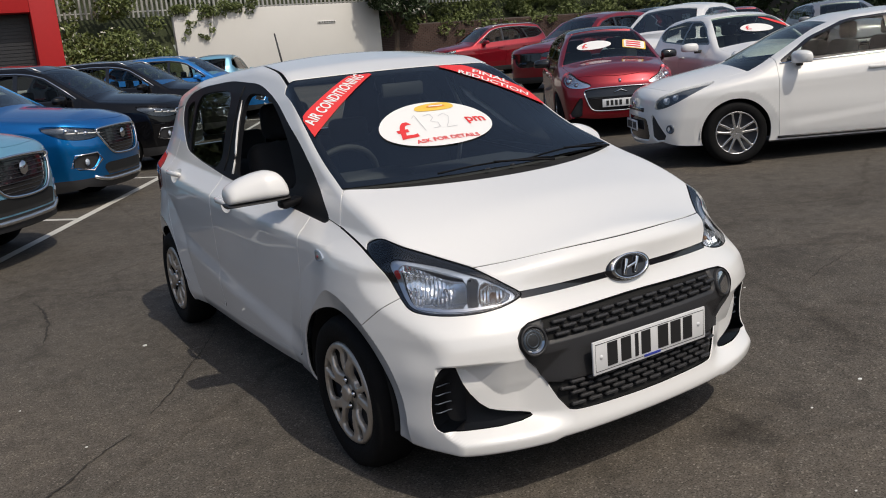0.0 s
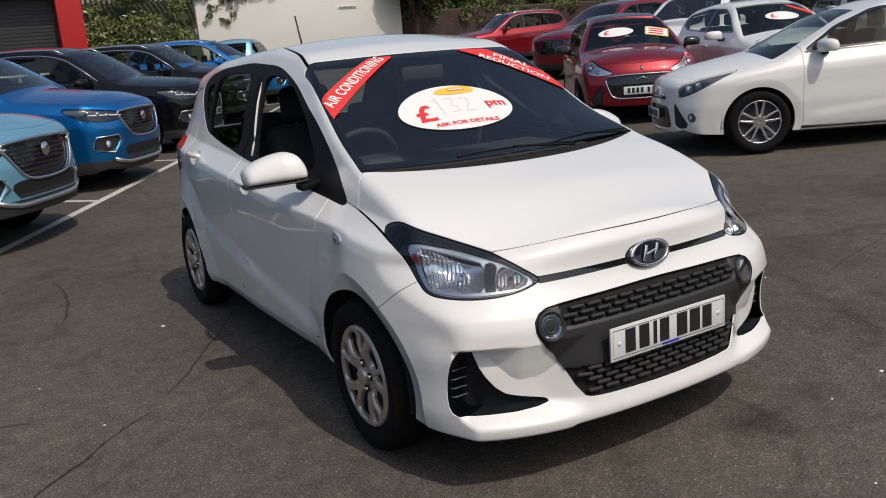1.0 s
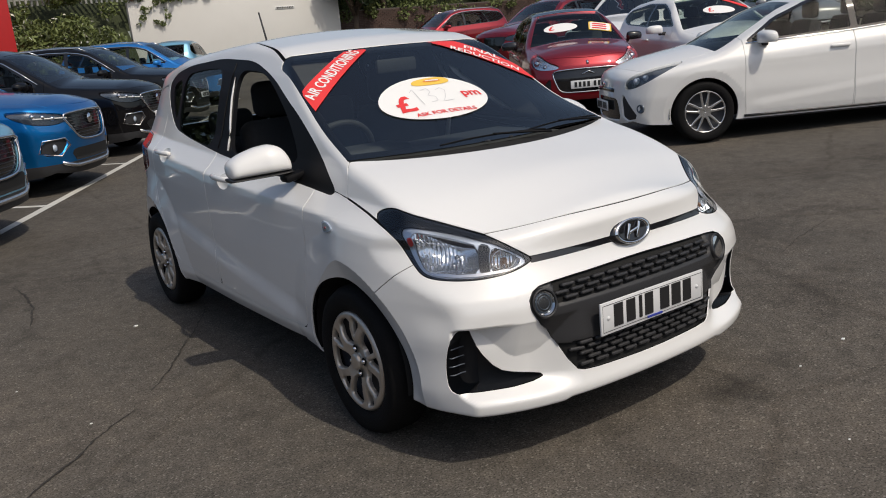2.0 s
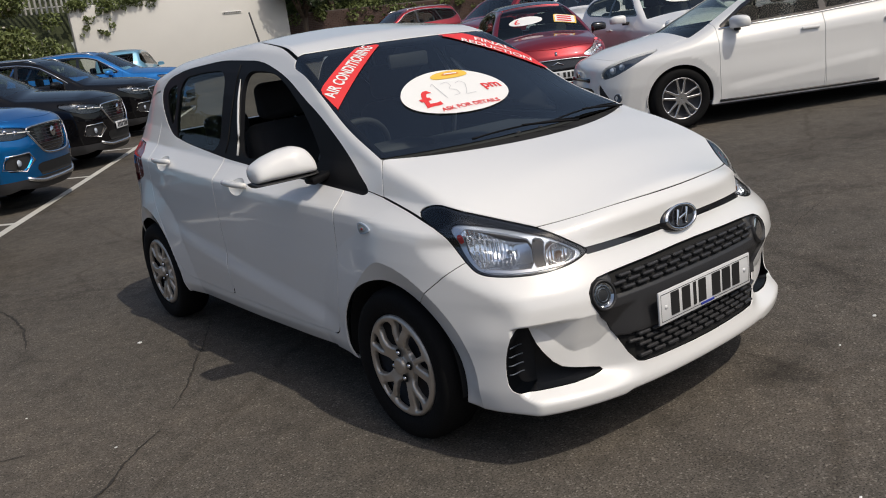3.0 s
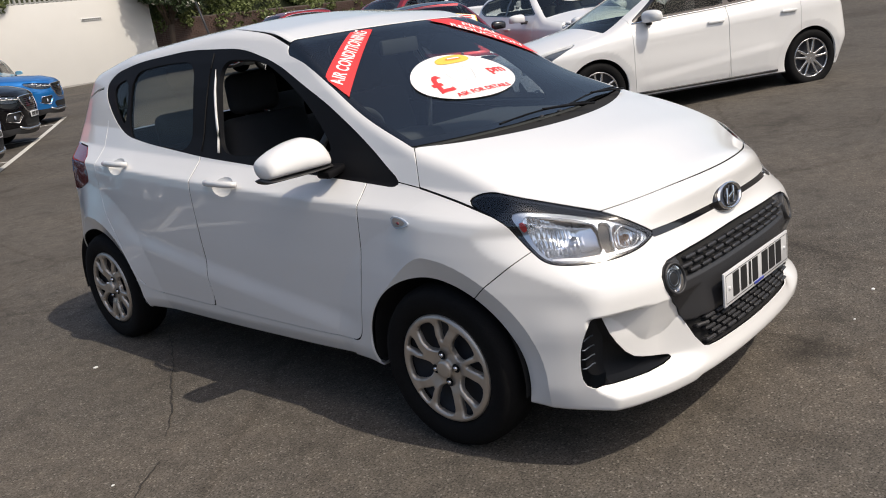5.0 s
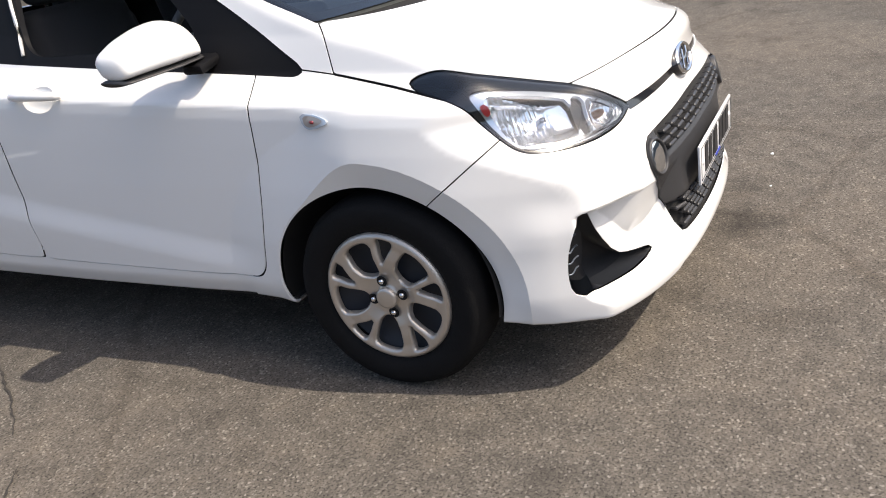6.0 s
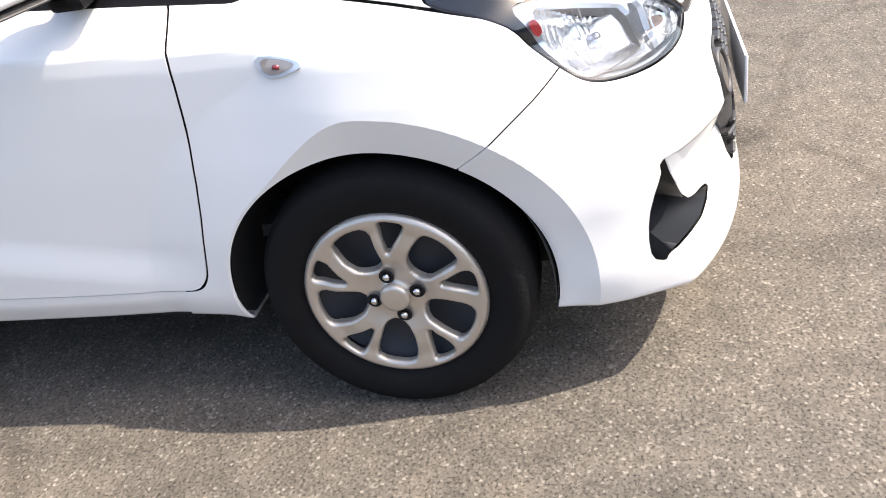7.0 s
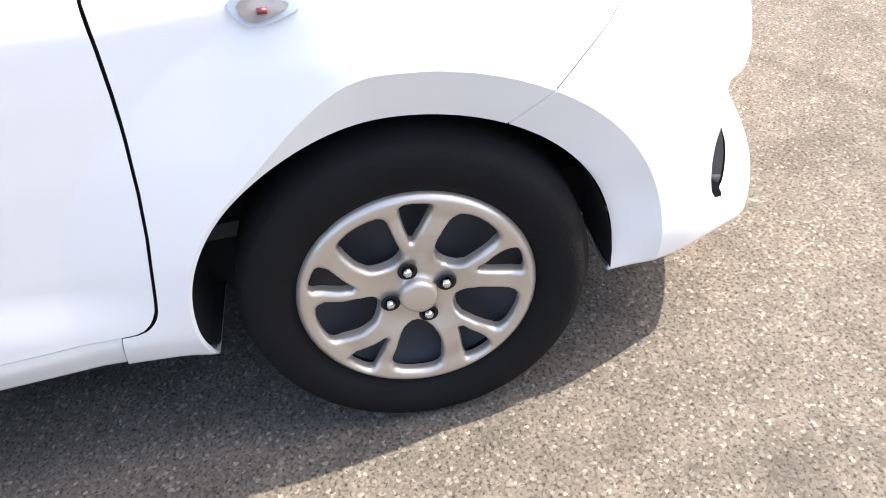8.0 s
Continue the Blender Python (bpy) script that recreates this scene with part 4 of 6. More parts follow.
    panel("nose_strip", strips, field, GLOSSBLACK, car, thick=0.006, lift=-0.004)

    # grille panel, deeper where it is barred
    zones = lambda V: ((V[:, 2] > 0.548) & (X(V) < 0.385)) | (V[:, 2] < 0.402)
    depth = np.where(zones(grl[0]), -0.022, -0.006)[:, None]
    gp = panel("grille_panel", grl, field, PLASTIC, car, "matt black grille panel with barred openings", thick=-0.012, lift=depth, plain=True)
    bar = bpy.data.meshes.new("grille_bar")
    bm = box_bm(0.054, 0.026, 0.0115, (0, 0, 0), 0.004, segments=1)
    bm.to_mesh(bar)
    bm.free()
    bar.materials.append(PLASTIC)
    for row, z in enumerate((0.560, 0.579, 0.598, 0.322, 0.341, 0.360, 0.379, 0.397)):
        for k in range(-7, 8):
            x = k * 0.066 + (0.033 if row % 2 else 0.0)
            if outline(GRILLE, np.array([x, x - 0.024, x + 0.024]), np.array([z, z, z]), 1).max() > -0.006 or (z > 0.5 and abs(x) > 0.375):
                continue
            y = field_front(field, x, z)
            n = slope_of(field, np.array([[x, y, z]]))[0]
            ob = new("grille_bar", bar)
            ob.parent = gp
            ob.matrix_basis = Matrix.Translation((x, y + 0.010, z)) @ Matrix.Rotation(math.atan2(n[0], -n[1]), 4, "Z") @ Matrix.Rotation(radians(-12), 4, "X")

    def disc(name, at, normal, rings, mat, parent, label="", steps=32, squash=1.0):
        """Turned about a normal: rings of (out along the normal, radius)."""
        n = Vector(normal).normalized()
        V, F = lathe(rings, steps)
        V[:, 1] *= squash
        q = Vector((1, 0, 0)).rotation_difference(n) if abs(n.z) > 0.9 else None
        e1 = Vector((0, 0, 1)).cross(n).normalized()
        e2 = n.cross(e1)
        P = np.array([Vector(at) + n * v[0] + e1 * v[1] + e2 * v[2] for v in V])
        return link(name, P, F, mat, parent, label)

    # badge: an oval ring on a dark oval
    by = min(field_front(field, 0.0, 0.708), field_front(field, 0.0, 0.69))
    badge = disc("badge", (0, by - 0.002, 0.708), (0, -0.966, 0.259), [(0.004, 0.0001), (0.008, 0.030), (0.010, 0.042), (0.004, 0.048), (-0.02, 0.052)], GLOSSBLACK, car, "oval chrome badge", 48, 2.0)
    disc("ring", (0, by - 0.002, 0.708), (0, -0.966, 0.259), [(0.006, 0.036), (0.0145, 0.0375), (0.0145, 0.042), (0.006, 0.045)], CHROME, badge, "", 48, 1.95)
    for bx in (-0.024, 0.024):
        b = box_bm(0.012, 0.006, 0.056, (0, 0, 0), 0.002, Matrix.Rotation(radians(24), 4, "Y"))
        b.transform(Matrix.Translation((bx, by - 0.0145, 0.7115)) @ Matrix.Rotation(radians(-15), 4, "X"))
        part("stroke", b, CHROME, badge)
    b = box_bm(0.046, 0.006, 0.010, (0, 0, 0), 0.002, Matrix.Rotation(radians(-14), 4, "Y"))
    b.transform(Matrix.Translation((0, by - 0.0145, 0.7115)) @ Matrix.Rotation(radians(-15), 4, "X"))
    part("stroke", b, CHROME, badge)

    for s in (-1, 1):
        half = lambda q: keep(q, -s * q[0][:, 0])
        panel("wing", half(wings), outer, WHITE, car, thick=0.0035)
        for piece in lips:
            front_bit, back_bit = split(half(piece), bumper, 0.0028)
            panel("arch_lip", back_bit, inner, WHITE, car, thick=0.006)
            panel("arch_lip", front_bit, inner, WHITE, car, thick=0.006)
        tl = panel("tail_lamp", half(tails), field, REDLENS, car, "dark red tail lamp")
        panel("sill", half(sill), field, WHITE, car, thick=0.0035, lift=-0.004)
        vn = panel("vent", half(vents), smooth_field, PLASTIC, car, "black side vent with thin ribs", thick=-0.081, lift=-0.085)
        V, T = half(vents)
        for zz in (0.345, 0.375, 0.405, 0.435):
            u = np.linspace(0.215, 0.285, 8)
            pts = []
            for uu in u:
                # the skin at this place along the vent
                xs = np.linspace(0.3, 0.8, 300)
                yy = (uu - 0.8 * xs) / 0.6
                q = field(np.column_stack([s * xs, yy, xs * 0 + zz]))
                x0 = xs[np.argmax(q > 0)] - 0.012
                pts.append((s * x0, (uu - 0.8 * x0) / 0.6 + 0.016, zz))
            link("rib", *tube(pts, 0.0022, 6), GREYFILM, vn)
        # doors with handles over shallow cups
        for nm, dm, hy, hz in (("front_door", fd, 1.10, 0.878), ("rear_door", rd, 1.99, 0.945)):
            dm = half(dm)
            cup_at = lambda V: np.hypot((V[:, 1] - hy) / 0.066, (V[:, 2] - hz + 0.006) / 0.036) - 1.0
            d = cup_at(dm[0]) * 0.036
            cup, rest = keep(dm, d), keep(dm, -d)
            o = panel(nm, rest, outer, WHITE, car, thick=0.0035, lift=0.0003)
            panel("handle_cup", cup, field, WHITE, o, thick=0.0, lift=(-0.0135 * np.clip(1 - (cup_at(cup[0]) + 1) ** 2, 0, 1) ** 0.6)[:, None], plain=True)
            hx = seat_on(field, hy, hz, s)
            pts = [(hx + s * o2, hy + dy, hz + 0.012 + dz) for dy, o2, dz in ((0.108, 0.001, 0.0), (0.095, 0.013, 0.001), (0.05, 0.022, 0.002), (0.0, 0.024, 0.002), (-0.05, 0.022, 0.0), (-0.095, 0.012, -0.002), (-0.108, 0.001, -0.003))]
            V, F = tube(pts, [0.010, 0.0135, 0.014, 0.014, 0.014, 0.0135, 0.010], 12)
            link("door_handle", V, F, WHITE, o, "white pull handle")
        fr = half(side_frame)
        a, fr = split(fr, lambda V: outline(FRONT_PANE, V[:, 1], V[:, 2], 3))
        b, fr = split(fr, lambda V: outline(REAR_PANE, V[:, 1], V[:, 2], 3))
        c, fr = split(fr, lambda V: outline(QUARTER, V[:, 1], V[:, 2], 3))
        wf = panel("window_frame", fr, field, FRAME, car, "satin black window frame", thick=0.02, lift=-0.002)
        panel("rear_side_window", b, field, GLASS, car, thick=0.0, lift=-0.008)
        panel("quarter_window", c, field, GLASS, car, thick=0.0, lift=-0.008)
        if s > 0:
            panel("front_side_window", a, field, GLASS, car, thick=0.0, lift=-0.008)
        pts = [(seat_on(field, 1.302 - 0.09 * q, 1.325 - 0.33 * q, s) + s * 0.001, 1.302 - 0.09 * q + 0.008 * math.sin(math.pi * q), 1.325 - 0.33 * q) for q in np.linspace(0, 1, 8)]
        link("pillar_strip", *tube(pts, [0.003, 0.005, 0.006, 0.006, 0.006, 0.006, 0.006, 0.006], 6), WHITE, wf, "slim white pillar strip")
        # seams between the two door frames
        link("frame_seam", *tube([(seat_on(field, 1.345, zz, s) - s * 0.0005, 1.345, zz) for zz in np.linspace(1.0, 1.39, 8)], 0.0022, 6), DARK, wf)

        # headlamp: dark surround, two bright bowls, clear cover
        lens = half(lamps)
        clear, surround = split(lens, lambda V: outline(CLEAR, across(V), V[:, 2], 2))
        hl = panel("headlamp", lens, field, LENS, car, "clear headlamp with chrome bowls and dark surround", thick=0.0)
        panel("surround", surround, field, LAMPDARK, hl, thick=0.010, lift=-0.006)
        for nm, poly, mat, depth in (("bezel", None, LAMPBEZEL, None), ("reflector", BIG_BOWL, LAMPBOWL, big_depth), ("turn_bowl", SMALL_BOWL, LAMPBOWL, small_depth), ("divider", DIVIDER, LAMPDARK, None), ("lower_strip", STRIP, CHROME, None)):
            if nm == "bezel":
                _, q = split(clear, lambda V: np.minimum.reduce([outline(p, across(V), V[:, 2], 1) for p in (BIG_BOWL, SMALL_BOWL, DIVIDER)]))
                panel(nm, q, field, mat, hl, thick=0.012, lift=-0.014)
                continue
            V, T = sheet(poly, 1, 0.0030 if depth else 0.003 if nm == "lower_strip" else 0.009)
            d = depth(V[:, 0], V[:, 1]) if depth else np.full(len(V), -0.026 if nm == "divider" else -0.009)
            P = corner_skin(field, V[:, 0], V[:, 1], d)
            P[:, 0] *= s
            link(nm, P, T if s < 0 else T[:, ::-1], mat, hl, {"reflector": "bright faceted reflector"}.get(nm, ""), smooth=True)
        q = np.linspace(0, 2 * np.pi, 36, endpoint=False)
        P = corner_skin(field, 0.066 + 0.040 * np.cos(q), 0.7075 + 0.029 * np.sin(q), np.full(36, -0.013)) * np.array((s, 1, 1))
        link("lamp_ring", *tube(P, 0.0022, 6, True), CHROME, hl, "slim chrome ring")
        marker, _ = split(clear, lambda V: outline([(0.362, 0.762), (0.372, 0.795), (0.390, 0.790), (0.378, 0.757)], across(V), V[:, 2], 1))
        panel("marker", marker, field, REDSTICK, hl, "small red side marker", thick=0.0, lift=-0.008)
        for uu, zz, dd in ((0.225, 0.733, 0.062), (0.065, 0.706, 0.034)):
            c0, c1 = corner_skin(field, np.array([uu, uu]), np.array([zz, zz]), np.array([-dd, 0.0]))
            n = (c1 - c0) * np.array((s, 1, 1))
            disc("bulb", c0 * np.array((s, 1, 1)), n, [(0.022, 0.0001), (0.020, 0.007), (0.010, 0.011), (-0.02, 0.011)], CHROME if dd > 0.05 else AMBERBULB, hl, "", 16)

        # fog lamp
        fx, fz = s * 0.436, 0.560
        fy = field_front(field, fx, fz)
        n = slope_of(field, np.array([[fx, fy, fz]]))[0]
        fog = disc("fog_lamp", (fx, fy, fz), n, [(-0.03, 0.040), (0.004, 0.042), (0.007, 0.046), (0.002, 0.050), (-0.02, 0.052)], PLASTIC, car, "round clear fog lamp in a black ring", 32, 0.92)
        disc("reflector", (fx, fy, fz), n, [(-0.024, 0.0001), (-0.018, 0.018), (-0.006, 0.030), (0.002, 0.0395)], CHROME, fog, "", 32, 0.92)
        disc("lens", (fx, fy, fz), n, [(0.005, 0.0001), (0.005, 0.018), (0.004, 0.032), (0.002, 0.040)], FOGLENS, fog, "", 32, 0.92)
        for q in (0.030, 0.021):
            disc("ring", (fx, fy, fz), n, [(-0.006, q - 0.002), (-0.002, q), (-0.006, q + 0.002)], GREYFILM, fog, "", 28, 0.92)
        disc("bulb", (fx, fy, fz), n, [(-0.004, 0.0001), (-0.005, 0.008), (-0.018, 0.010)], CHROME, fog, "", 16)

        # side indicator on the wing
        V, T = sheet([(0.160, 0.802), (0.105, 0.797), (0.056, 0.780), (0.125, 0.758), (0.150, 0.770)], 1, 0.006)
        P = np.array([(seat_on(field, a, b, s), a, b) for a, b, _ in V])
        si = panel("side_indicator", (P, T if s > 0 else T[:, ::-1]), field, LAMPGREY, car, "small clear wedge indicator", thick=0.010, lift=0.006)
        V, T = sheet([(0.148, 0.797), (0.105, 0.793), (0.072, 0.781), (0.125, 0.765), (0.142, 0.773)], 1, 0.006)
        P = np.array([(seat_on(field, a, b, s), a, b) for a, b, _ in V])
        panel("inner_lens", (P, T if s > 0 else T[:, ::-1]), field, AMBER, si, thick=0.0, lift=0.0085)
        hx = seat_on(field, 0.12, 0.78, s) + s * 0.0085
        link("bulb", *tube([(hx, 0.122, 0.782), (hx, 0.110, 0.781)], 0.0045, 8), REDLENS, si, "small amber bulb")

        for hy in HERO["hubs"]:
            wheel(car, (s * 0.720, hy, 0.2845), s, 0.288, 0.175, 0.195, cover_face, (RUBBER, STEEL, COVER), radians(-9.6 if hy == 0 else 23))
            arch_liner(car, (s * 0.716, hy + 0.016, 0.287), s, 0.338, -0.24, 0.062)

        # mirror: a drop-shaped shell with a flat lower edge, on a black foot
        rings, low = [], []
        hgt = smoothed([(0, 0.058), (0.10, 0.095), (0.28, 0.113), (0.50, 0.108), (0.75, 0.092), (1.0, 0.062)], 0.05)
        for q in np.linspace(0, 1, 15):
            fat = 0.055 * min(1.0, 1.5 * math.sin(math.pi * (0.10 + 0.78 * q)) ** 0.6)
            fat *= 0.5 + 0.5 * min(1.0, q / 0.35)
            cx, cy = s * (0.735 + 0.235 * q), 0.505 + 0.085 * q
            h = float(hgt(q)) * (0.72 if q == 0 else 0.86 if q == 1 else 1)
            z0 = 0.962 - 0.012 * q
            ring = []
            for t in np.linspace(0, 2 * np.pi, 28, endpoint=False):
                c, d = math.cos(t), math.sin(t)
                c, d = math.copysign(abs(c) ** 0.75, c), math.copysign(abs(d) ** 0.75, d)
                lean = -0.35 * (d + 1) * h * 0.5 * -1
                ring.append((cx, cy - fat * c + lean - 0.02, z0 + h * 0.5 * (1 + d)))
            rings.append(ring)
            low.append([(p[0], cy - 0.02 + (p[1] - cy + 0.02) * 0.92, z0 - 0.020 + 0.024 * (k % 28 < 14)) for k, p in enumerate(ring)])
        V, F = loft(rings if s > 0 else rings, True, True)
        mr = link("door_mirror", V, F, WHITE, car, "white door mirror on a black foot")
        mod = mr.modifiers.new("smooth", "SUBSURF")
        mod.levels = mod.render_levels = 1
        V, F = loft([[(p[0], p[1] * 0.9 + (0.1 * (0.49 + 0.085 * q)), 0.957 - 0.012 * q + 0.008 * math.sin(t)) for p, t in zip(r, np.linspace(0, 2 * np.pi, 28, endpoint=False))] for r, q in zip(rings, np.linspace(0, 1, 15))], True, True)
        link("mirror_underside", V, F, PLASTIC, mr, "black lower edge")
        part("mirror_foot", box_bm(0.11, 0.075, 0.030, (s * 0.725, 0.49, 0.935), 0.013, Matrix.Rotation(s * radians(10), 4, "Y")), FRAME, mr)

    # floor pan, kept clear of the wheels
    part("underbody", box_bm(1.20, 3.28, 0.12, (0, 1.16, 0.275), 0.03), DARK, car)
    for y0, y1, w in ((0.37, 2.03, 1.50), (-0.54, -0.36, 0.85), (2.74, 2.82, 1.20)):
        part("underbody", box_bm(w, y1 - y0, 0.06, (0, (y0 + y1) / 2, 0.245), 0.02), DARK, car)

    # cabin
    part("dashboard", box_bm(1.22, 0.60, 0.26, (0, 0.52, 0.83), 0.09, segments=4), CABIN, car, "dark grey dashboard")
    bm = box_bm(0.34, 0.20, 0.08, (-0.36, 0.50, 0.965), 0.035, segments=3)
    part("binnacle", bm, CABIN, car)
    ring = [(-0.36 + 0.18 * math.cos(t), 0.80 - 0.18 * math.sin(t) * 0.42, 0.93 + 0.18 * math.sin(t) * 0.9) for t in np.linspace(0, 2 * np.pi, 40, endpoint=False)]
    sw = link("steering_wheel", *tube(ring, 0.015, 10, True), CABIN, car, "dark steering wheel")
    part("wheel_hub", box_bm(0.13, 0.05, 0.11, (-0.36, 0.79, 0.92), 0.02, Matrix.Identity(4)), CABIN, sw)
    part("spoke", box_bm(0.33, 0.02, 0.03, (-0.36, 0.80, 0.93), 0.006), CABIN, sw)
    for sx in (-0.34, 0.34):
        for sy in (1.35, 2.05):
            low = 0.13 if sy > 1.7 else 0.0
            st = part("seat", box_bm(0.48, 0.48, 0.16, (sx, sy - 0.24, 0.50), 0.06), CLOTH, car, "dark grey cloth seat")
            bm = box_bm(0.47, 0.15, 0.62, (0, 0, 0), 0.065, Matrix.Rotation(radians(-14), 4, "X"), 4)
            bm.transform(Matrix.Translation((sx, sy, 0.80 - low)))
            part("backrest", bm, CLOTH, st)
            part("headrest", box_bm(0.26, 0.10, 0.18, (sx, sy + 0.10, 1.20 - 1.25 * low), 0.045, segments=4), CLOTH, st)
            for k in (-0.06, 0.06):
                link("headrest_post", *tube([(sx + k, sy + 0.08, 1.0 - low), (sx + k, sy + 0.10, 1.16 - low)], 0.006, 6), CHROME, st)
    part("roof_lining", box_bm(0.80, 1.15, 0.02, (0, 1.70, 1.385)), CABIN, car)
    part("floor", box_bm(1.46, 1.50, 0.03, (0, 1.22, 0.33)), CABIN, car)
    part("floor", box_bm(1.20, 2.9, 0.03, (0, 1.25, 0.345)), CABIN, car)
    bm = box_bm(0.22, 0.025, 0.065, (0.0, 0.80, 1.315), 0.012)
    part("rear_view_mirror", bm, CABIN, car)
    link("seat_belt", *tube([(0.60, 1.36, 1.36), (0.60, 1.24, 1.18), (0.56, 1.20, 1.0), (0.50, 1.18, 0.80)], 0.012, 6), GREYINK, car, "pale grey seat belt")

    # wipers lying at the foot of the glass
    for x0, x1, y0, y1 in ((-0.30, 0.22, 0.052, 0.026), (0.10, 0.60, 0.032, 0.118)):
        q = np.linspace(0, 1, 14)
        P = lay(field, np.column_stack([x0 + (x1 - x0) * q, y0 + (y1 - y0) * q + 0.012 * np.sin(np.pi * q)]), 0.010)
        w = link("wiper", *tube(P, 0.004, 6), FRAME, car, "black wiper blade and arm")
        P = lay(field, np.column_stack([x0 + (x1 - x0) * (0.5 + 0.5 * q), y0 + (y1 - y0) * (0.5 + 0.5 * q) + 0.012 * np.sin(np.pi * (0.5 + 0.5 * q)) - 0.035 * q]), 0.013)
        link("wiper_arm", *tube(P, 0.005, 6), FRAME, w)
        disc("washer_jet", (x0 * 0.3, 0.02, float(lay(field, [(x0 * 0.3, 0.02)], 0.0)[0, 2])), (0, 0.3, 1), [(0.008, 0.0001), (0.007, 0.008), (0.0, 0.012)], PLASTIC, car, "", 12)
    # aerial
    base = lay(field, [(-0.02, 2.20)], 0.0)[0]
    ae = disc("aerial", base, (0, 0.3, 1), [(0.022, 0.0001), (0.020, 0.010), (0.006, 0.018), (-0.004, 0.022)], PLASTIC, car, "short black roof aerial", 16)
    link("rod", *tube([base + np.array((0, 0.004, 0.012)), base + np.array((0.0, 0.075, 0.20))], [0.0065, 0.005], 8), PLASTIC, ae)

    # plate, its writing as plain bars
    py = -0.728
    pl = part("number_plate", box_bm(0.52, 0.008, 0.113, (0, py - 0.004, 0.467), 0.003), PLATE, car, "white plate with black bars")
    link("border", *tube([(sx * 0.250, py - 0.0085, 0.467 + sz * 0.046) for sx, sz in ((-1, -1), (1, -1), (1, 1), (-1, 1))], 0.0011, 4, True), INK, pl)
    for bx, bw in ((-0.178, 0.042), (-0.118, 0.042), (-0.070, 0.014), (-0.028, 0.040), (0.052, 0.046), (0.112, 0.046), (0.170, 0.042)):
        part("bar", box_bm(bw, 0.003, 0.078, (bx, py - 0.0092, 0.470)), INK, pl)
    part("bar", box_bm(0.075, 0.003, 0.007, (0, py - 0.0092, 0.421)), BLUEPRINT, pl)
    for sx in (-0.225, 0.225):
        disc("screw_cap", (sx, py - 0.008, 0.467), (0, -1, 0), [(0.004, 0.0001), (0.003, 0.006), (0.0, 0.008)], PLATE, pl, "", 12)

    # stickers on the windscreen
    q = np.linspace(0, 2 * np.pi, 72, endpoint=False)
    c, A, B = np.array((-0.088, 0.375)), np.array((0.249, -0.050)), np.array((0.100, 0.137))
    ell = c + np.cos(q)[:, None] * A + np.sin(q)[:, None] * B
    V, T = sheet(ell, 0, 0.018)
    ov = link("price_sticker", lay(field, V[:, :2], 0.0018), T, PAPER, car, "white oval price sticker with red print", smooth=False)
    ink = {"pound": ("\u00a3", 0.165, (-0.250, 0.358), REDSTICK), "per_month": ("pm", 0.078, (0.103, 0.374), REDSTICK), "ask": ("ASK FOR DETAILS", 0.037, (-0.100, 0.270), REDSTICK)}
    along = (0.97, -0.055)
    for nm, (txt, size, at, mat) in ink.items():
        V, F = lettering(txt, size)
        on_glass("print", field, V, F, at, along, mat, ov, 0.004)
    V, T = sheet([(-0.105, -0.022), (-0.10, 0.012), (-0.04, 0.030), (0.06, 0.038), (0.095, 0.018), (0.09, -0.014), (0, -0.028)], 2, 0.008)
    on_glass("print", field, V, T, (-0.030, 0.478), along, YELLOW, ov, 0.004, "yellow and orange printed mark")
    V, T = sheet([(-0.05, -0.006), (-0.04, 0.010), (0.0, 0.018), (0.045, 0.010), (0.05, -0.004)], 2, 0.006)
    on_glass("print", field, V, T, (-0.025, 0.480), along, ORANGE, ov, 0.0055)
    V, T = sheet([(-0.035, -0.004), (-0.035, 0.004), (0.035, 0.004), (0.035, -0.004)], 0, 0.006)
    on_glass("print", field, V, T, (-0.022, 0.484), along, PAPER, ov, 0.007)
    V, T = sheet([(-0.06, -0.0022), (-0.06, 0.0022), (0.06, 0.0022), (0.06, -0.0022)], 0, 0.006)
    on_glass("print", field, V, T, (-0.085, 0.249), along, REDSTICK, ov, 0.004)
    # hand-written figures in thin pen
    strokes = [[(-0.115, 0.045), (-0.095, 0.065), (-0.095, -0.06)], [(-0.060, 0.05), (-0.025, 0.06), (-0.02, 0.03), (-0.045, 0.005), (-0.015, -0.01), (-0.02, -0.045), (-0.055, -0.05)],
               [(0.01, 0.04), (0.04, 0.055), (0.055, 0.03), (0.03, -0.02), (0.005, -0.055), (0.06, -0.05)]]
    for st in strokes:
        p = np.array(st)
        p = np.column_stack([np.interp(np.linspace(0, len(p) - 1, 24), np.arange(len(p)), p[:, k]) for k in (0, 1)])
        tx = np.gradient(p, axis=0)
        nx = np.column_stack([-tx[:, 1], tx[:, 0]]) / np.maximum(np.hypot(tx[:, 0], tx[:, 1]), 1e-6)[:, None] * 0.0015
        V = np.concatenate([p + nx, p - nx])
        F = [[i, i + 1, 25 + i, 24 + i] for i in range(23)]
        on_glass("print", field, np.column_stack([V, V[:, 0] * 0]), F, (-0.065, 0.385), along, GREYINK, ov, 0.004)
    for sgn, poly, txts in ((-1, [(-0.275, 0.790), (-0.150, 0.785), (-0.598, 0.487), (-0.592, 0.610)], (("AIR CONDITIONING", 0.070, (-0.402, 0.668), (0.76, 0.46), 0.68),)),
                            (1, [(0.345, 0.802), (0.176, 0.800), (0.600, 0.492), (0.598, 0.592)], (("FINAL", 0.050, (0.430, 0.698), (0.74, -0.44), 1.35), ("REDUCTION", 0.050, (0.412, 0.650), (0.74, -0.46), 1.20)))):
        V, T = sheet(poly, 0, 0.018)
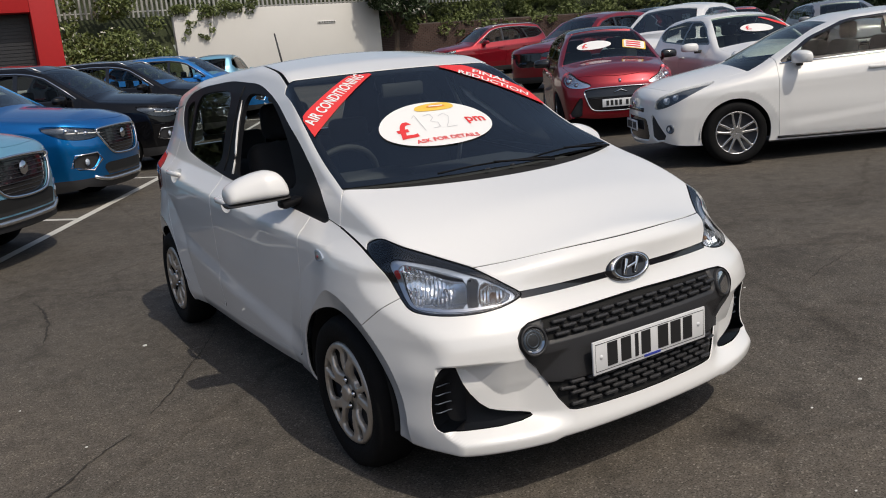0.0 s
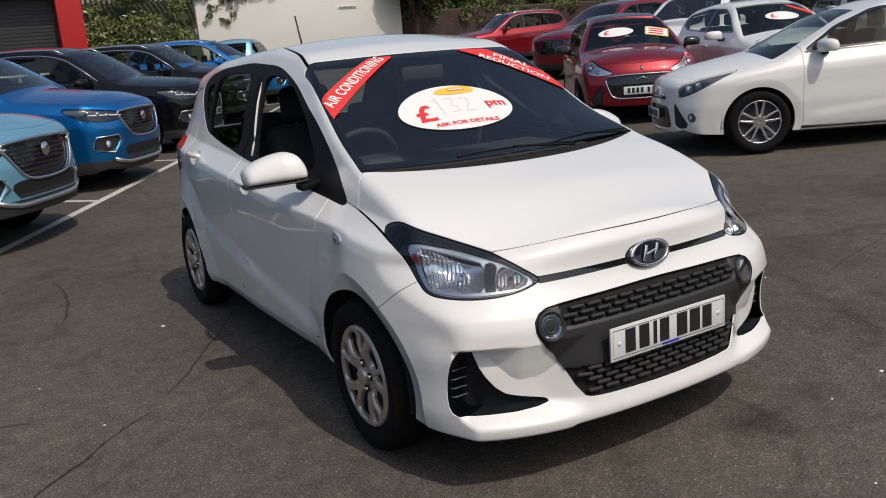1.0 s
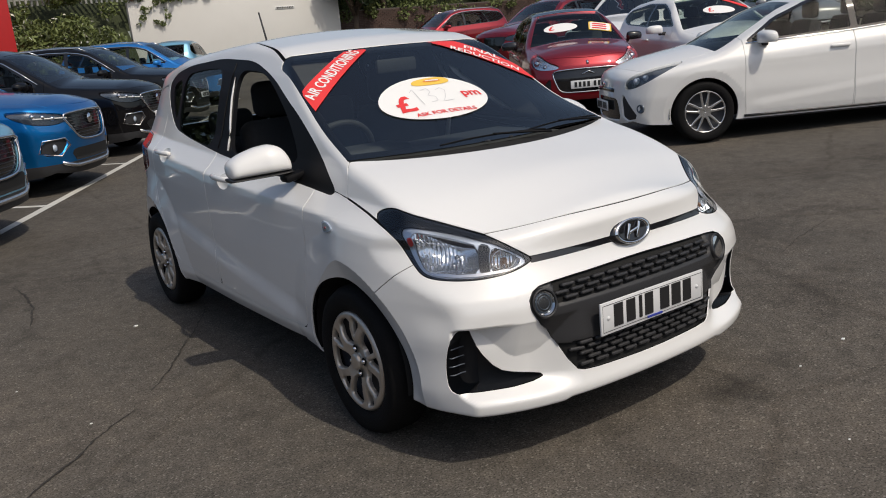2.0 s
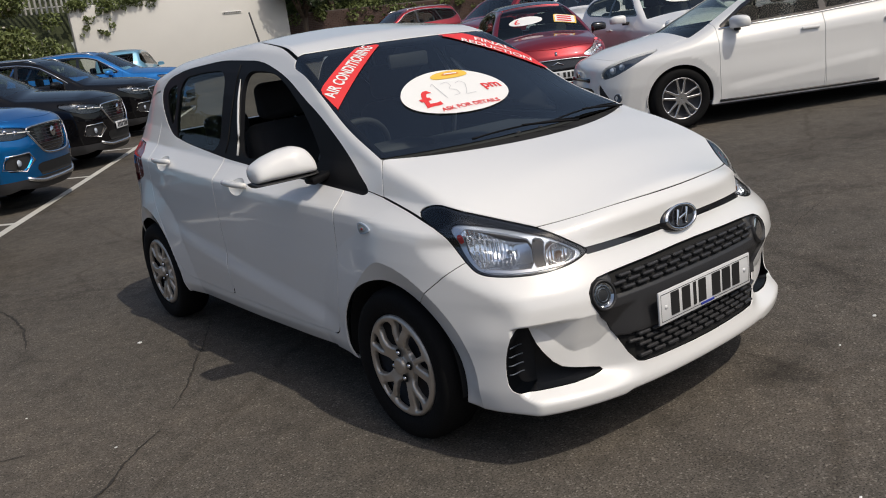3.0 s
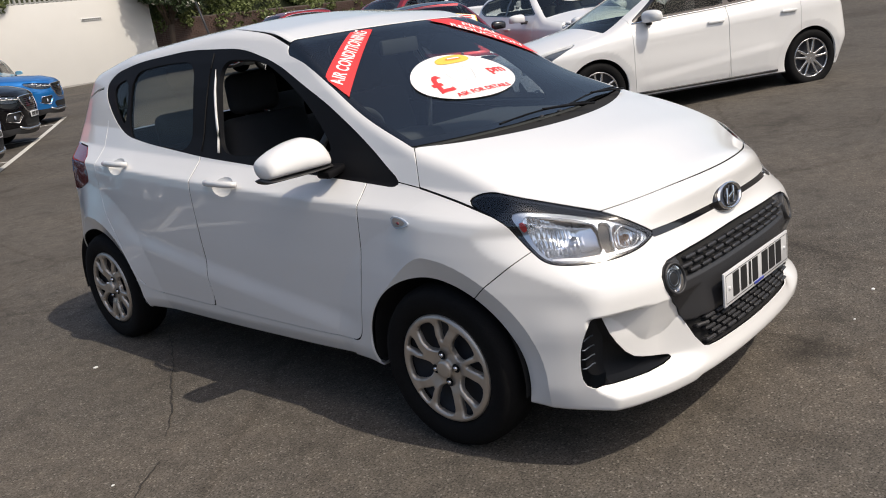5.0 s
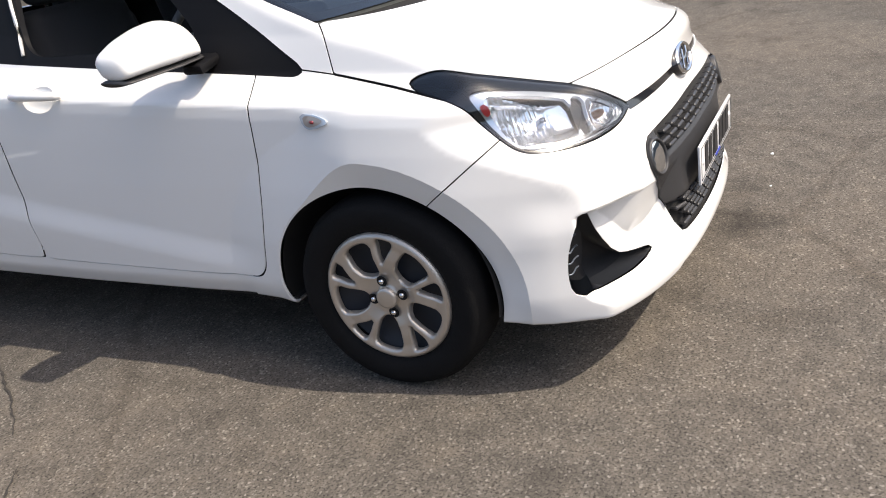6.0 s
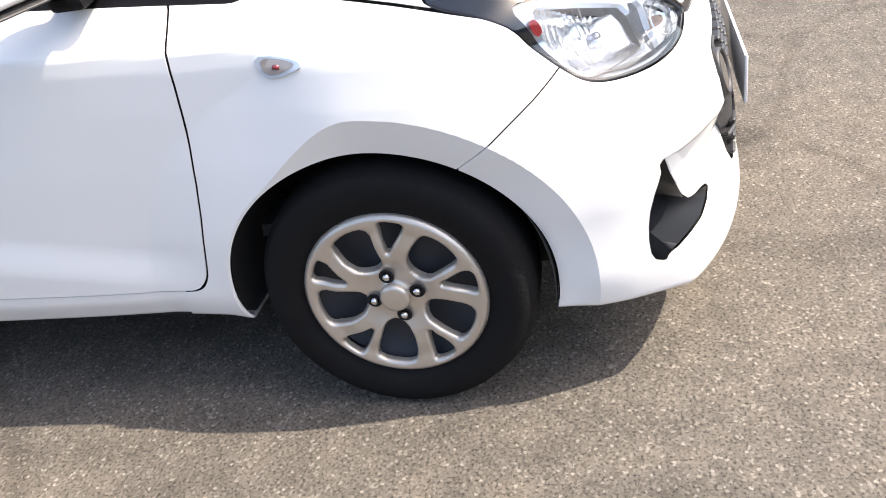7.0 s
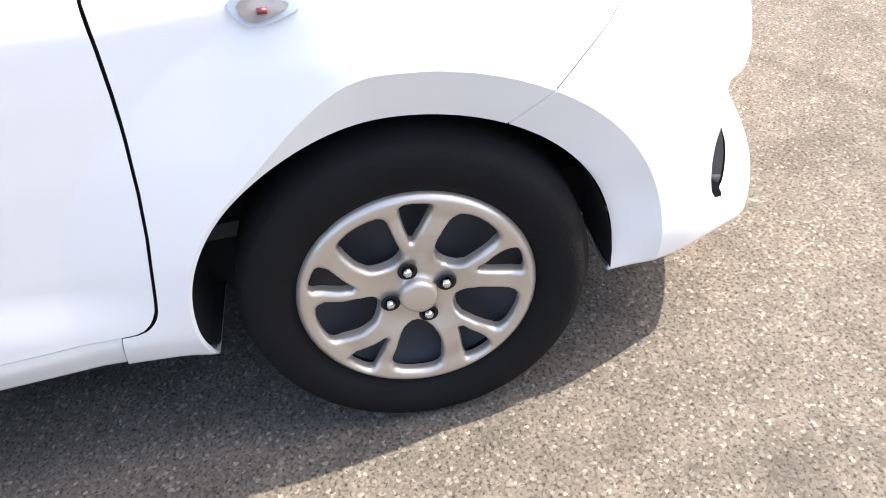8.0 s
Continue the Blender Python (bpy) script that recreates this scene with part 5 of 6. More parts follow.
        st = link("banner_sticker", lay(field, V[:, :2], 0.0018), T, REDSTICK, car, "red diagonal sticker with white words", smooth=False)
        for txt, size, at, al, sq in txts:
            V, F = lettering(txt, size)
            on_glass("print", field, V, F, at, al, PAPER, st, 0.004, "", sq)
    return car, field


FRAME = node_material("matt_black_film", (0.007, 0.007, 0.008), 0.45, vary=0.05, spec=0.10)
LAMPDARK = node_material("dark_lamp_surround", (0.012, 0.015, 0.02), 0.18, vary=0.02)
LAMPGREY = node_material("pale_lamp_bezel", (0.58, 0.65, 0.74), 0.25, 0.35, vary=0.15, scale=20)
LAMPBEZEL = node_material("satin_lamp_bezel", (0.62, 0.68, 0.76), 0.22, 0.65, vary=0.12, scale=20)
AMBERBULB = node_material("amber_bulb", (0.22, 0.12, 0.07), 0.2)
BLUEPRINT = node_material("blue_print", (0.03, 0.05, 0.35), 0.5)
hero, hero_field = build_hero()


# ---- the other parked cars ----
SUV = dict(height=1.80, bowl=GREYFILM, handle_z=0.97, h=0.028, hubs=(0.0, 2.72), hub_z=0.35, arch=0.395, rim=0.235, track=0.80, trim_z=0.35, plate_z=0.56, pillar=1.52, plate=False,
    plan=[(-1.0, 0.74), (-0.6, 0.86), (-0.2, 0.915), (0.5, 0.935), (2.6, 0.935), (3.1, 0.91), (3.6, 0.82)],
    side=[(0.15, 0.10), (0.3, 0.045), (0.5, 0.015), (0.8, 0.0), (0.98, 0.012), (1.04, 0.05), (1.14, 0.10), (1.40, 0.17), (1.63, 0.26), (1.80, 0.40)],
    top=[(-1.0, 0.84), (-0.90, 1.02), (-0.6, 1.125), (0.0, 1.195), (0.25, 1.22), (0.42, 1.30), (1.05, 1.665), (1.4, 1.755), (1.9, 1.795), (2.6, 1.78), (3.2, 1.70), (3.6, 1.55)],
    crown=[(-0.8, 0.18), (0.3, 0.17), (1.2, 0.14), (3.0, 0.14)],
    nose=[(0.15, -0.85), (0.26, -0.93), (0.45, -0.95), (0.70, -0.965), (0.95, -0.93), (1.02, -0.88), (1.15, -0.7)], nose_round=(0.16, 0.42),
    tail=[(0.15, 3.5), (0.5, 3.62), (0.95, 3.60), (1.3, 3.45), (1.7, 3.15)], tail_round=(0.10, 0.30),
    panes=[(0.52, 1.15), (1.5, 1.18), (2.9, 1.235), (3.22, 1.36), (3.05, 1.56), (2.2, 1.655), (1.4, 1.630), (1.05, 1.53)],
    screen=(0.33, 1.12, 0.76), rear_pane=(1.2, 1.62), bonnet_front=-0.88, doors=[(0.45, 1.48), (1.54, 2.5)],
    lamp=[(-0.17, 0.825), (-0.16, 0.900), (0.10, 0.945), (0.34, 0.985), (0.48, 0.985), (0.42, 0.90), (0.30, 0.835), (0.15, 0.805), (0.0, 0.800)],
    grille=[(0, 0.925), (0.30, 0.918), (0.47, 0.908), (0.52, 0.885), (0.50, 0.845), (0.40, 0.685), (0.32, 0.615), (0.22, 0.590), (0, 0.580), (-0.22, 0.590), (-0.32, 0.615), (-0.40, 0.685), (-0.50, 0.845), (-0.52, 0.885), (-0.47, 0.908), (-0.30, 0.918)],
    fog=[(0.50, 0.60), (0.56, 0.64), (0.78, 0.63), (0.80, 0.46), (0.62, 0.44)], mirror=(0.72, 1.17), mirror_x=1.0)
def family_side(y, z):
    """A shoulder crease and a rocker that stands out below a rising line."""
    line = 0.36 + 0.10 * (y - 0.5)
    return (0.012 * step01(line + 0.06, line - 0.04, z) * step01(0.20, 0.32, z) - 0.004 * step01(0.80, 0.75, z - 0.04 * (y - 0.5)) * step01(0.55, 0.70, z)) * step01(0.42, 0.62, y) * step01(2.25, 2.05, y)


FAMILY = dict(height=1.48, h=0.022, hubs=(0.0, 2.648), hub_z=0.318, arch=0.355, rim=0.224, track=0.78, trim_z=0.21, plate_z=0.42, pillar=1.60, handle=None,
    plan=[(-1.0, 0.70), (-0.6, 0.82), (-0.2, 0.885), (0.4, 0.91), (2.6, 0.91), (3.0, 0.88), (3.4, 0.78)],
    side=[(0.15, 0.06), (0.3, 0.04), (0.5, 0.01), (0.75, 0.0), (0.85, 0.012), (0.92, 0.05), (1.0, 0.09), (1.2, 0.18), (1.4, 0.32), (1.5, 0.42)],
    top=[(-1.0, 0.62), (-0.82, 0.79), (-0.5, 0.90), (0.0, 0.985), (0.15, 1.01), (0.3, 1.06), (0.9, 1.34), (1.3, 1.45), (1.8, 1.482), (2.5, 1.45), (3.0, 1.34), (3.4, 1.1)],
    crown=[(-0.8, 0.22), (0.3, 0.16), (1.2, 0.14), (3.0, 0.14)], climb=0.055,
    nose=[(0.15, -0.82), (0.3, -0.88), (0.5, -0.885), (0.7, -0.85), (0.8, -0.80), (0.95, -0.64)], nose_round=(0.16, 0.45),
    tail=[(0.15, 3.2), (0.5, 3.36), (0.9, 3.30), (1.2, 3.1), (1.5, 2.8)], tail_round=(0.10, 0.30),
    panes=[(0.42, 0.99), (1.5, 1.03), (2.6, 1.10), (2.98, 1.17), (2.7, 1.33), (1.8, 1.41), (1.2, 1.375), (0.8, 1.23)],
    screen=(0.10, 1.05, 0.74), rear_pane=(1.05, 1.36), bonnet_front=-0.74, doors=[(0.42, 1.58), (1.585, 2.50)],
    lamp=[(-0.02, 0.615), (0.0, 0.700), (0.14, 0.775), (0.30, 0.825), (0.50, 0.865), (0.44, 0.785), (0.33, 0.705), (0.18, 0.635), (0.05, 0.605)], bowl=GREYFILM, extra=family_side,
    grille=[(0, 0.52), (0.40, 0.51), (0.46, 0.48), (0.50, 0.27), (0, 0.25), (-0.50, 0.27), (-0.46, 0.48), (-0.40, 0.51)],
    fog=[(0.52, 0.55), (0.57, 0.54), (0.73, 0.29), (0.54, 0.26)], mirror=(0.62, 1.03), mirror_x=0.97)
FAMILY["screen_mat"] = glass_material("greenish_windscreen_glass", (0.55, 0.64, 0.58), ior=1.5)
FAMILY["handle"], FAMILY["tail_lamp"] = WHITE, [(2.80, 1.005), (3.0, 1.085), (3.5, 1.12), (3.5, 0.90), (3.1, 0.93)]
SUPERMINI = dict(FAMILY, height=1.55, tail_lamp=[(2.55, 0.86), (2.60, 1.06), (3.1, 1.08), (3.1, 0.86)], bowl=LAMPBOWL, hubs=(0.0, 2.46), hub_z=0.305, arch=0.345, rim=0.20, track=0.74, plate_z=0.46,
    plan=[(-0.9, 0.66), (-0.5, 0.78), (-0.1, 0.84), (0.4, 0.86), (2.4, 0.86), (2.8, 0.82), (3.1, 0.74)],
    top=[(-0.95, 0.60), (-0.74, 0.86), (-0.4, 0.985), (0.05, 1.055), (0.15, 1.075), (0.3, 1.15), (0.85, 1.445), (1.2, 1.525), (1.7, 1.545), (2.3, 1.50), (2.7, 1.40), (3.1, 1.16)],
    nose=[(0.15, -0.74), (0.3, -0.80), (0.55, -0.81), (0.72, -0.77), (0.85, -0.68), (1.0, -0.5)],
    tail=[(0.15, 2.8), (0.5, 2.95), (0.9, 2.92), (1.2, 2.78), (1.5, 2.5)],
    panes=[(0.40, 1.06), (1.4, 1.08), (2.3, 1.14), (2.55, 1.23), (2.4, 1.38), (1.7, 1.455), (1.1, 1.425), (0.75, 1.29)], pillar=1.45,
    screen=(0.10, 0.98, 0.72), rear_pane=(1.10, 1.42), bonnet_front=-0.70, doors=[(0.40, 1.42)],
    lamp=[(-0.12, 0.695), (-0.11, 0.735), (0.06, 0.795), (0.20, 0.880), (0.35, 0.915), (0.37, 0.83), (0.29, 0.735), (0.18, 0.690), (0.03, 0.680)],
    grille=[(0, 0.675), (0.30, 0.672), (0.47, 0.66), (0.50, 0.62), (0.45, 0.46), (0.40, 0.375), (0.30, 0.355), (0, 0.35), (-0.30, 0.355), (-0.40, 0.375), (-0.45, 0.46), (-0.50, 0.62), (-0.47, 0.66), (-0.30, 0.672)])


def stand(x, y, degrees):
    return pose(x, y, float(rise(np.array(x), np.array(y))), 0, 0, degrees)


def front_tube(field, pts, r, lift=0.004):
    """A rod laid on a car's nose through places (x, z)."""
    return tube([(x, field_front(field, x, z) - lift, z) for x, z in pts], r, 6)


def dress_suv(thing, field, rails, foot=0.30):
    """Bright grille surround, badge, lower strip, fog surrounds, roof rails."""
    ring = rounded(SUV["grille"], 1)
    link("grille_surround", *tube([(x, field_front(field, x, z) - 0.004, z) for x, z in ring], 0.014, 6, True), CHROME, thing, "chrome grille surround")
    for z in np.linspace(0.63, 0.89, 8):
        w = 0.44 - 0.14 * max(0, 0.84 - z) / 0.2
        link("grille_bar", *front_tube(field, [(x, z) for x in np.linspace(-w, w, 7)], 0.004, -0.014), PLASTIC, thing)
    y = field_front(field, 0, 0.815)
    D, G = lathe([(0.012, 0.0001), (0.012, 0.050), (0.0, 0.062)], 8)
    link("badge", D[:, [1, 0, 2]] * np.array((1, -1, 1)) + np.array((0, y - 0.004, 0.815)), G, CHROME, thing, "chrome eight-sided badge")
    link("skid_strip", *front_tube(field, [(x, foot + 0.35 * max(0, abs(x) - 0.45)) for x in np.linspace(-0.62, 0.62, 13)], 0.024, 0.0), ALLOY, thing, "silver lower strip")
    V, F = sheet([(-0.42, foot + 0.06), (0.42, foot + 0.06), (0.50, foot + 0.17), (0.40, foot + 0.20), (-0.40, foot + 0.20), (-0.50, foot + 0.17)], 0, 0.04)
    link("lower_intake", np.array([(x, field_front(field, x, z) - 0.004, z) for x, z in V[:, :2]]), F, DARK, thing, "black lower intake")
    for s in (-1, 1):
        pts = [(s * x, z) for x, z in ((0.50, 0.55), (0.56, 0.64), (0.78, 0.63), (0.81, 0.50), (0.62, 0.44))]
        fs = link("fog_surround", *tube([(x, field_front(field, x, z) - 0.003, z) for x, z in pts], 0.012, 6, True), CHROME, thing, "chrome fog lamp surround")
        yy = field_front(field, s * 0.67, 0.54)
        D, G = lathe([(0.01, 0.0001), (0.008, 0.03), (-0.01, 0.042)], 16)
        link("fog_lamp", D[:, [1, 0, 2]] * np.array((1, -1, 1)) + np.array((s * 0.67, yy, 0.54)), G, LAMPGREY, fs)
        yy = field_front(field, s * 0.60, 0.845)
        link("day_light", *front_tube(field, [(s * x, 0.858 + 0.09 * (x - 0.45)) for x in np.linspace(0.46, 0.80, 6)], 0.008, 0.0), PAPER, thing, "pale light bar in the headlamp")
        for uu, zz in ((0.02, 0.875), (0.13, 0.90), (0.24, 0.918)):
            P = corner_skin(field, np.array([uu]), np.array([zz]), np.array([-0.012]))[0] * np.array((s, 1, 1))
            bm = bmesh.new()
            bmesh.ops.create_icosphere(bm, subdivisions=2, radius=0.030, matrix=Matrix.Translation(P))
            part("projector", bm, CHROME, thing)
        if rails:
            link("roof_rail", *tube([(s * 0.60, yy2, float(lay(field, [(s * 0.60, yy2)], 0.0)[0, 2]) + (0.035 if 1.2 < yy2 < 2.9 else 0.0)) for yy2 in (1.15, 1.3, 1.8, 2.3, 2.8, 3.0)], 0.016, 6), ALLOY, thing, "silver roof rail")
        link("window_line", *tube([(seat_on(field, yy2, zz, s) + s * 0.003, yy2, zz) for yy2, zz in ((0.54, 1.185), (0.80, 1.375), (1.05, 1.535), (1.25, 1.60), (1.5, 1.640), (1.9, 1.658), (2.4, 1.64), (3.0, 1.57))], 0.011, 6), CHROME, thing, "chrome window line")


ROW = "suvs parked in slanted bays"
for color, x, y, lab, rails in ((AQUA, -2.03, 5.83, "light blue metallic compact suv parked in a marked bay", False),
                                (BLUE, -0.62, 8.80, "bright blue metallic suv parked in a marked bay", False),
                                (BLACKP, 1.08, 11.75, "glossy black suv parked in a marked bay", True),
                                (BLACKP, 3.15, 15.5, "glossy black suv with chrome window line", True),
                                (MIDBLUE, 5.4, 19.4, "vivid blue suv with silver roof rails", True)):
    th, fl = plain_car("suv", dict(SUV, plate=color is BLACKP, **({"floor": 0.31, "trim_z": 0.44} if color is AQUA else {})), color, stand(x, y, 54), lab, ROW)
    dress_suv(th, fl, rails, 0.395 if color is AQUA else 0.30)
plain_car("small_car", dict(SUV, h=0.05), AQUA, stand(8.8, 30.3, 150), "pale blue small car seen from behind the row")


def dress_focus(thing, field):
    """Chrome window line, door shut lines, grille bars and lamps of the white family car."""
    for s in (-1, 1):
        link("window_line", *tube([(seat_on(field, yy, zz, s) + s * 0.003, yy, zz) for yy, zz in ((0.45, 0.985), (0.9, 1.0), (1.5, 1.022), (2.1, 1.058), (2.6, 1.09), (2.9, 1.14))], 0.009, 6), CHROME, thing, "chrome window line")
        link("sill_trim", *tube([(seat_on(field, yy, 0.24, s) + s * 0.002, yy, 0.24) for yy in np.linspace(0.42, 2.2, 8)], 0.014, 6), PLASTIC, thing)
        P = corner_skin(field, np.array([0.20]), np.array([0.40]), np.array([0.0]))[0] * np.array((s, 1, 1))
        D, G = lathe([(0.000, 0.0001), (0.002, 0.030), (0.010, 0.036), (0.010, 0.044), (-0.004, 0.050)], 20)
        c, d = math.cos(radians(38)), s * math.sin(radians(38))
        link("fog_lamp", np.column_stack([D[:, 1] * c + D[:, 0] * d, D[:, 1] * d - D[:, 0] * c, D[:, 2]]) + P, G, GREYFILM, thing, "round dark fog lamp")
        for uu, zz, rad in ((0.13, 0.695, 0.040), (0.23, 0.735, 0.034)):
            P = corner_skin(field, np.array([uu]), np.array([zz]), np.array([-0.030]))[0] * np.array((s, 1, 1))
            bm = bmesh.new()
            bmesh.ops.create_icosphere(bm, subdivisions=2, radius=rad, matrix=Matrix.Translation(P))
            part("projector", bm, LAMPGREY, thing)
    link("upper_grille", *front_tube(field, [(x, 0.60 - 0.06 * x * x) for x in np.linspace(-0.36, 0.36, 11)], 0.024, -0.006), GLOSSBLACK, thing, "slim black upper grille")
    y = field_front(field, 0, 0.62)
    D, G = lathe([(0.008, 0.0001), (0.008, 0.040), (0.0, 0.046)], 24)
    D[:, 1] *= 1.8
    link("badge", D[:, [1, 0, 2]] * np.array((1, -1, 1)) + np.array((0, y - 0.006, 0.64)), G, CHROME, thing, "oval badge")


def windscreen_sticker(thing, field, at, size, tilt, kind):
    """An oval price sticker, or an oblong yellow one, on a windscreen."""
    q = np.linspace(0, 2 * np.pi, 40, endpoint=False)
    if kind == "oval":
        poly = np.column_stack([size[0] * np.cos(q), size[1] * np.sin(q)])
    else:
        poly = np.array([(-size[0], -size[1]), (size[0], -size[1]), (size[0], size[1]), (-size[0], size[1])])
    V, T = sheet(poly, 0, 0.03)
    st = on_glass("price_sticker", field, V, T, at, (math.cos(tilt), -math.sin(tilt)), PAPER if kind == "oval" else YELLOW, thing, 0.003, "white oval price sticker" if kind == "oval" else "yellow and white offer sticker")
    if kind == "oval":
        L, F = lettering("\u00a3", size[1] * 1.3)
        on_glass("print", field, L + np.array((-0.55 * size[0], 0, 0)), F, at, (math.cos(tilt), -math.sin(tilt)), REDSTICK, st, 0.006)
        V, T = sheet([(-0.3 * size[0], -0.012), (0.6 * size[0], -0.012), (0.6 * size[0], 0.012), (-0.3 * size[0], 0.012)], 0, 0.03)
        on_glass("bar", field, V + np.array((0, -0.5 * size[1], 0)), T, at, (math.cos(tilt), -math.sin(tilt)), REDSTICK, st, 0.006)
    else:
        V, T = sheet(poly * 0.88, 0, 0.03)
        on_glass("panel", field, V, T, at, (math.cos(tilt), -math.sin(tilt)), PAPER, st, 0.005)
        for k in (-0.55, 0.0, 0.5):
            V, T = sheet([(-0.7 * size[0], -0.018), (0.6 * size[0], -0.018), (0.6 * size[0], 0.018), (-0.7 * size[0], 0.018)], 0, 0.03)
            on_glass("bar", field, V + np.array((0, k * size[1], 0)), T, at, (math.cos(tilt), -math.sin(tilt)), REDSTICK, st, 0.008)


th, fl = plain_car("family_hatchback", FAMILY, WHITE, stand(5.66, 3.83, -122.8), "white five-door family hatchback on alloy wheels")
dress_focus(th, fl)
th, fl = plain_car("supermini", dict(SUPERMINI, mirror_mat=GLOSSBLACK), REDP, stand(6.80, 6.63, -35), "dark red three-door supermini with price stickers")
windscreen_sticker(th, fl, (-0.18, 0.50), (0.26, 0.13), 0.0, "oval")
windscreen_sticker(th, fl, (0.42, 0.48), (0.17, 0.13), 0.12, "oblong")
link("roof_skin", *(lambda m: (m[0], m[1]))((lambda s: (lay(fl, s[0][:, :2], 0.004), s[1]))(sheet([(-0.52, 1.02), (0.52, 1.02), (0.50, 2.45), (-0.50, 2.45)], 1, 0.06))), GLOSSBLACK, th, "black painted roof")
link("grille_surround", *tube([(x, field_front(fl, x, z) - 0.004, z) for x, z in rounded(SUPERMINI["grille"], 1)], 0.010, 6, True), CHROME, th, "chrome grille surround")
link("emblem", *tube([(x, field_front(fl, x, z) - 0.008, z) for x, z in ((-0.09, 0.60), (0.0, 0.635), (0.09, 0.60))], 0.008, 6), CHROME, th, "chrome emblem")
link("bonnet_badge", *tube([(0, field_front(fl, 0, z) - 0.004, z) for z in (0.735, 0.775)], 0.018, 8), CHROME, th, "small chrome badge")
for s in (-1, 1):
    for u, z, rad in ((0.24, 0.80, 0.060), (0.10, 0.745, 0.042)):
        bm = bmesh.new()
        bmesh.ops.create_icosphere(bm, subdivisions=2, radius=rad, matrix=Matrix.Translation(corner_skin(fl, np.array([u]), np.array([z]), np.array([-0.055]))[0] * np.array((s, 1, 1))))
        part("reflector", bm, CHROME, th)
th, fl = plain_car("supermini", SUPERMINI, WHITE, stand(8.9, 5.5, -26), "white supermini with an oval price sticker on the windscreen")
windscreen_sticker(th, fl, (0.05, 0.50), (0.26, 0.13), 0.0, "oval")
V, T = sheet([(0.30, 0.80), (0.20, 0.80), (0.56, 0.55), (0.58, 0.64)], 0, 0.03)
link("banner_sticker", lay(fl, V[:, :2], 0.003), T, REDSTICK, th, "red diagonal sticker")
plain_car("estate_car", dict(SUV, h=0.035), WHITE, stand(10.6, 9.5, -68), "white estate car parked behind the stickered cars")
th, fl = plain_car("suv", dict(SUV, h=0.035), REDP, stand(14.3, 22.4, -95), "red suv with bright window line and roof rails")
dress_suv(th, fl, True)
plain_car("suv", dict(SUV, h=0.035, height=1.72), REDP, stand(11.7, 13.9, -84), "dark red crossover parked behind the supermini")
plain_car("suv", dict(SUV, h=0.05), BLACKP, stand(15.2, 14.8, -66), "black suv at the back of the yard")
plain_car("supermini", dict(SUPERMINI, h=0.045), REDP, stand(17.0, 12.3, -40), "bright red small car at the back of the yard")
plain_car("family_hatchback", dict(FAMILY, h=0.045), SILVER, stand(17.5, 9.6, -40), "silver grey hatchback at the back of the yard")

# ---- bay markings ----
def stripe(name, a, b, w):
    """A painted line on the yard, following its rise."""
    a, b = np.array(a, float), np.array(b, float)
    d = (b - a) / np.linalg.norm(b - a)
    nrm = np.array((-d[1], d[0])) * w / 2
    q = np.linspace(0, 1, max(2, int(np.linalg.norm(b - a) / 0.4) + 1))
    rings = []
    for t in q:
        p = a + (b - a) * t
        rings.append([(*(p + nrm), float(rise(*(p + nrm))) + 0.0045), (*(p - nrm), float(rise(*(p - nrm))) + 0.0045)])
    V, F = loft(rings, closed=False)
    return tagged(link(name, V, F, LINE, None, "", smooth=False), "worn white painted bay line on asphalt", "road marking", kind="structure")


LINE_A, LINE_B = np.array((-2.66, 3.7)), np.array((6.4, 19.48))
stripe("bay_line", LINE_A, LINE_B, 0.10)
back = np.array((-math.sin(radians(44)), math.cos(radians(44))))
for k in range(6):
    p = np.array((-2.2, 4.5)) + k * np.array((1.55, 2.70))
    stripe("bay_line", p + back * 0.05, p + back * 4.6, 0.09)

# ---- boundary: white wall, brick wall, fence, planting, red building ----
GALV = node_material("galvanised_steel", (0.42, 0.42, 0.40), 0.5, 0.4, vary=0.15)
BRICKS = node_material("old_brick", (0.070, 0.042, 0.034), 0.9, vary=0.5, scale=1.5, bump=0.6, bump_scale=25)
LEAF = node_material("hedge_leaves", (0.115, 0.145, 0.042), 0.6, vary=0.55, scale=1.3)
LEAF2 = node_material("dark_tree_leaves", (0.030, 0.052, 0.016), 0.6, vary=0.5, scale=1.0)
BLOSSOM = node_material("white_blossom", (0.70, 0.68, 0.60), 0.7)
BARK = node_material("bark", (0.07, 0.05, 0.035), 0.9, bump=0.6, bump_scale=20)
SHUTTER = node_material("dark_shutter_steel", (0.035, 0.036, 0.04), 0.5, 0.3)
EARTH = node_material("planted_bank_undergrowth", (0.030, 0.038, 0.014), 0.95, vary=0.6, scale=2.0, bump=0.8, bump_scale=6)

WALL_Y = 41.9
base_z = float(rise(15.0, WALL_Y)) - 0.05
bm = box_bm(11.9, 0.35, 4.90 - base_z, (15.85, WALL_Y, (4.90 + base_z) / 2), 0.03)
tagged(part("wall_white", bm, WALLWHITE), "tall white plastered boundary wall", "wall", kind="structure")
tagged(part("kerb", box_bm(30, 0.25, 0.16, (18, WALL_Y - 0.5, base_z + 0.10), 0.03), node_material("concrete_kerb", (0.30, 0.29, 0.27), 0.9, bump=0.4, bump_scale=40)), "pale concrete kerb at the wall's foot", "kerb", kind="structure")
sg = part("wall_sign", box_bm(1.12, 0.04, 0.14, (18.4, WALL_Y - 0.20, 3.92), 0.01), PAPER)
tagged(sg, "small white sign plate with dark lettering bars on the wall", "sign")
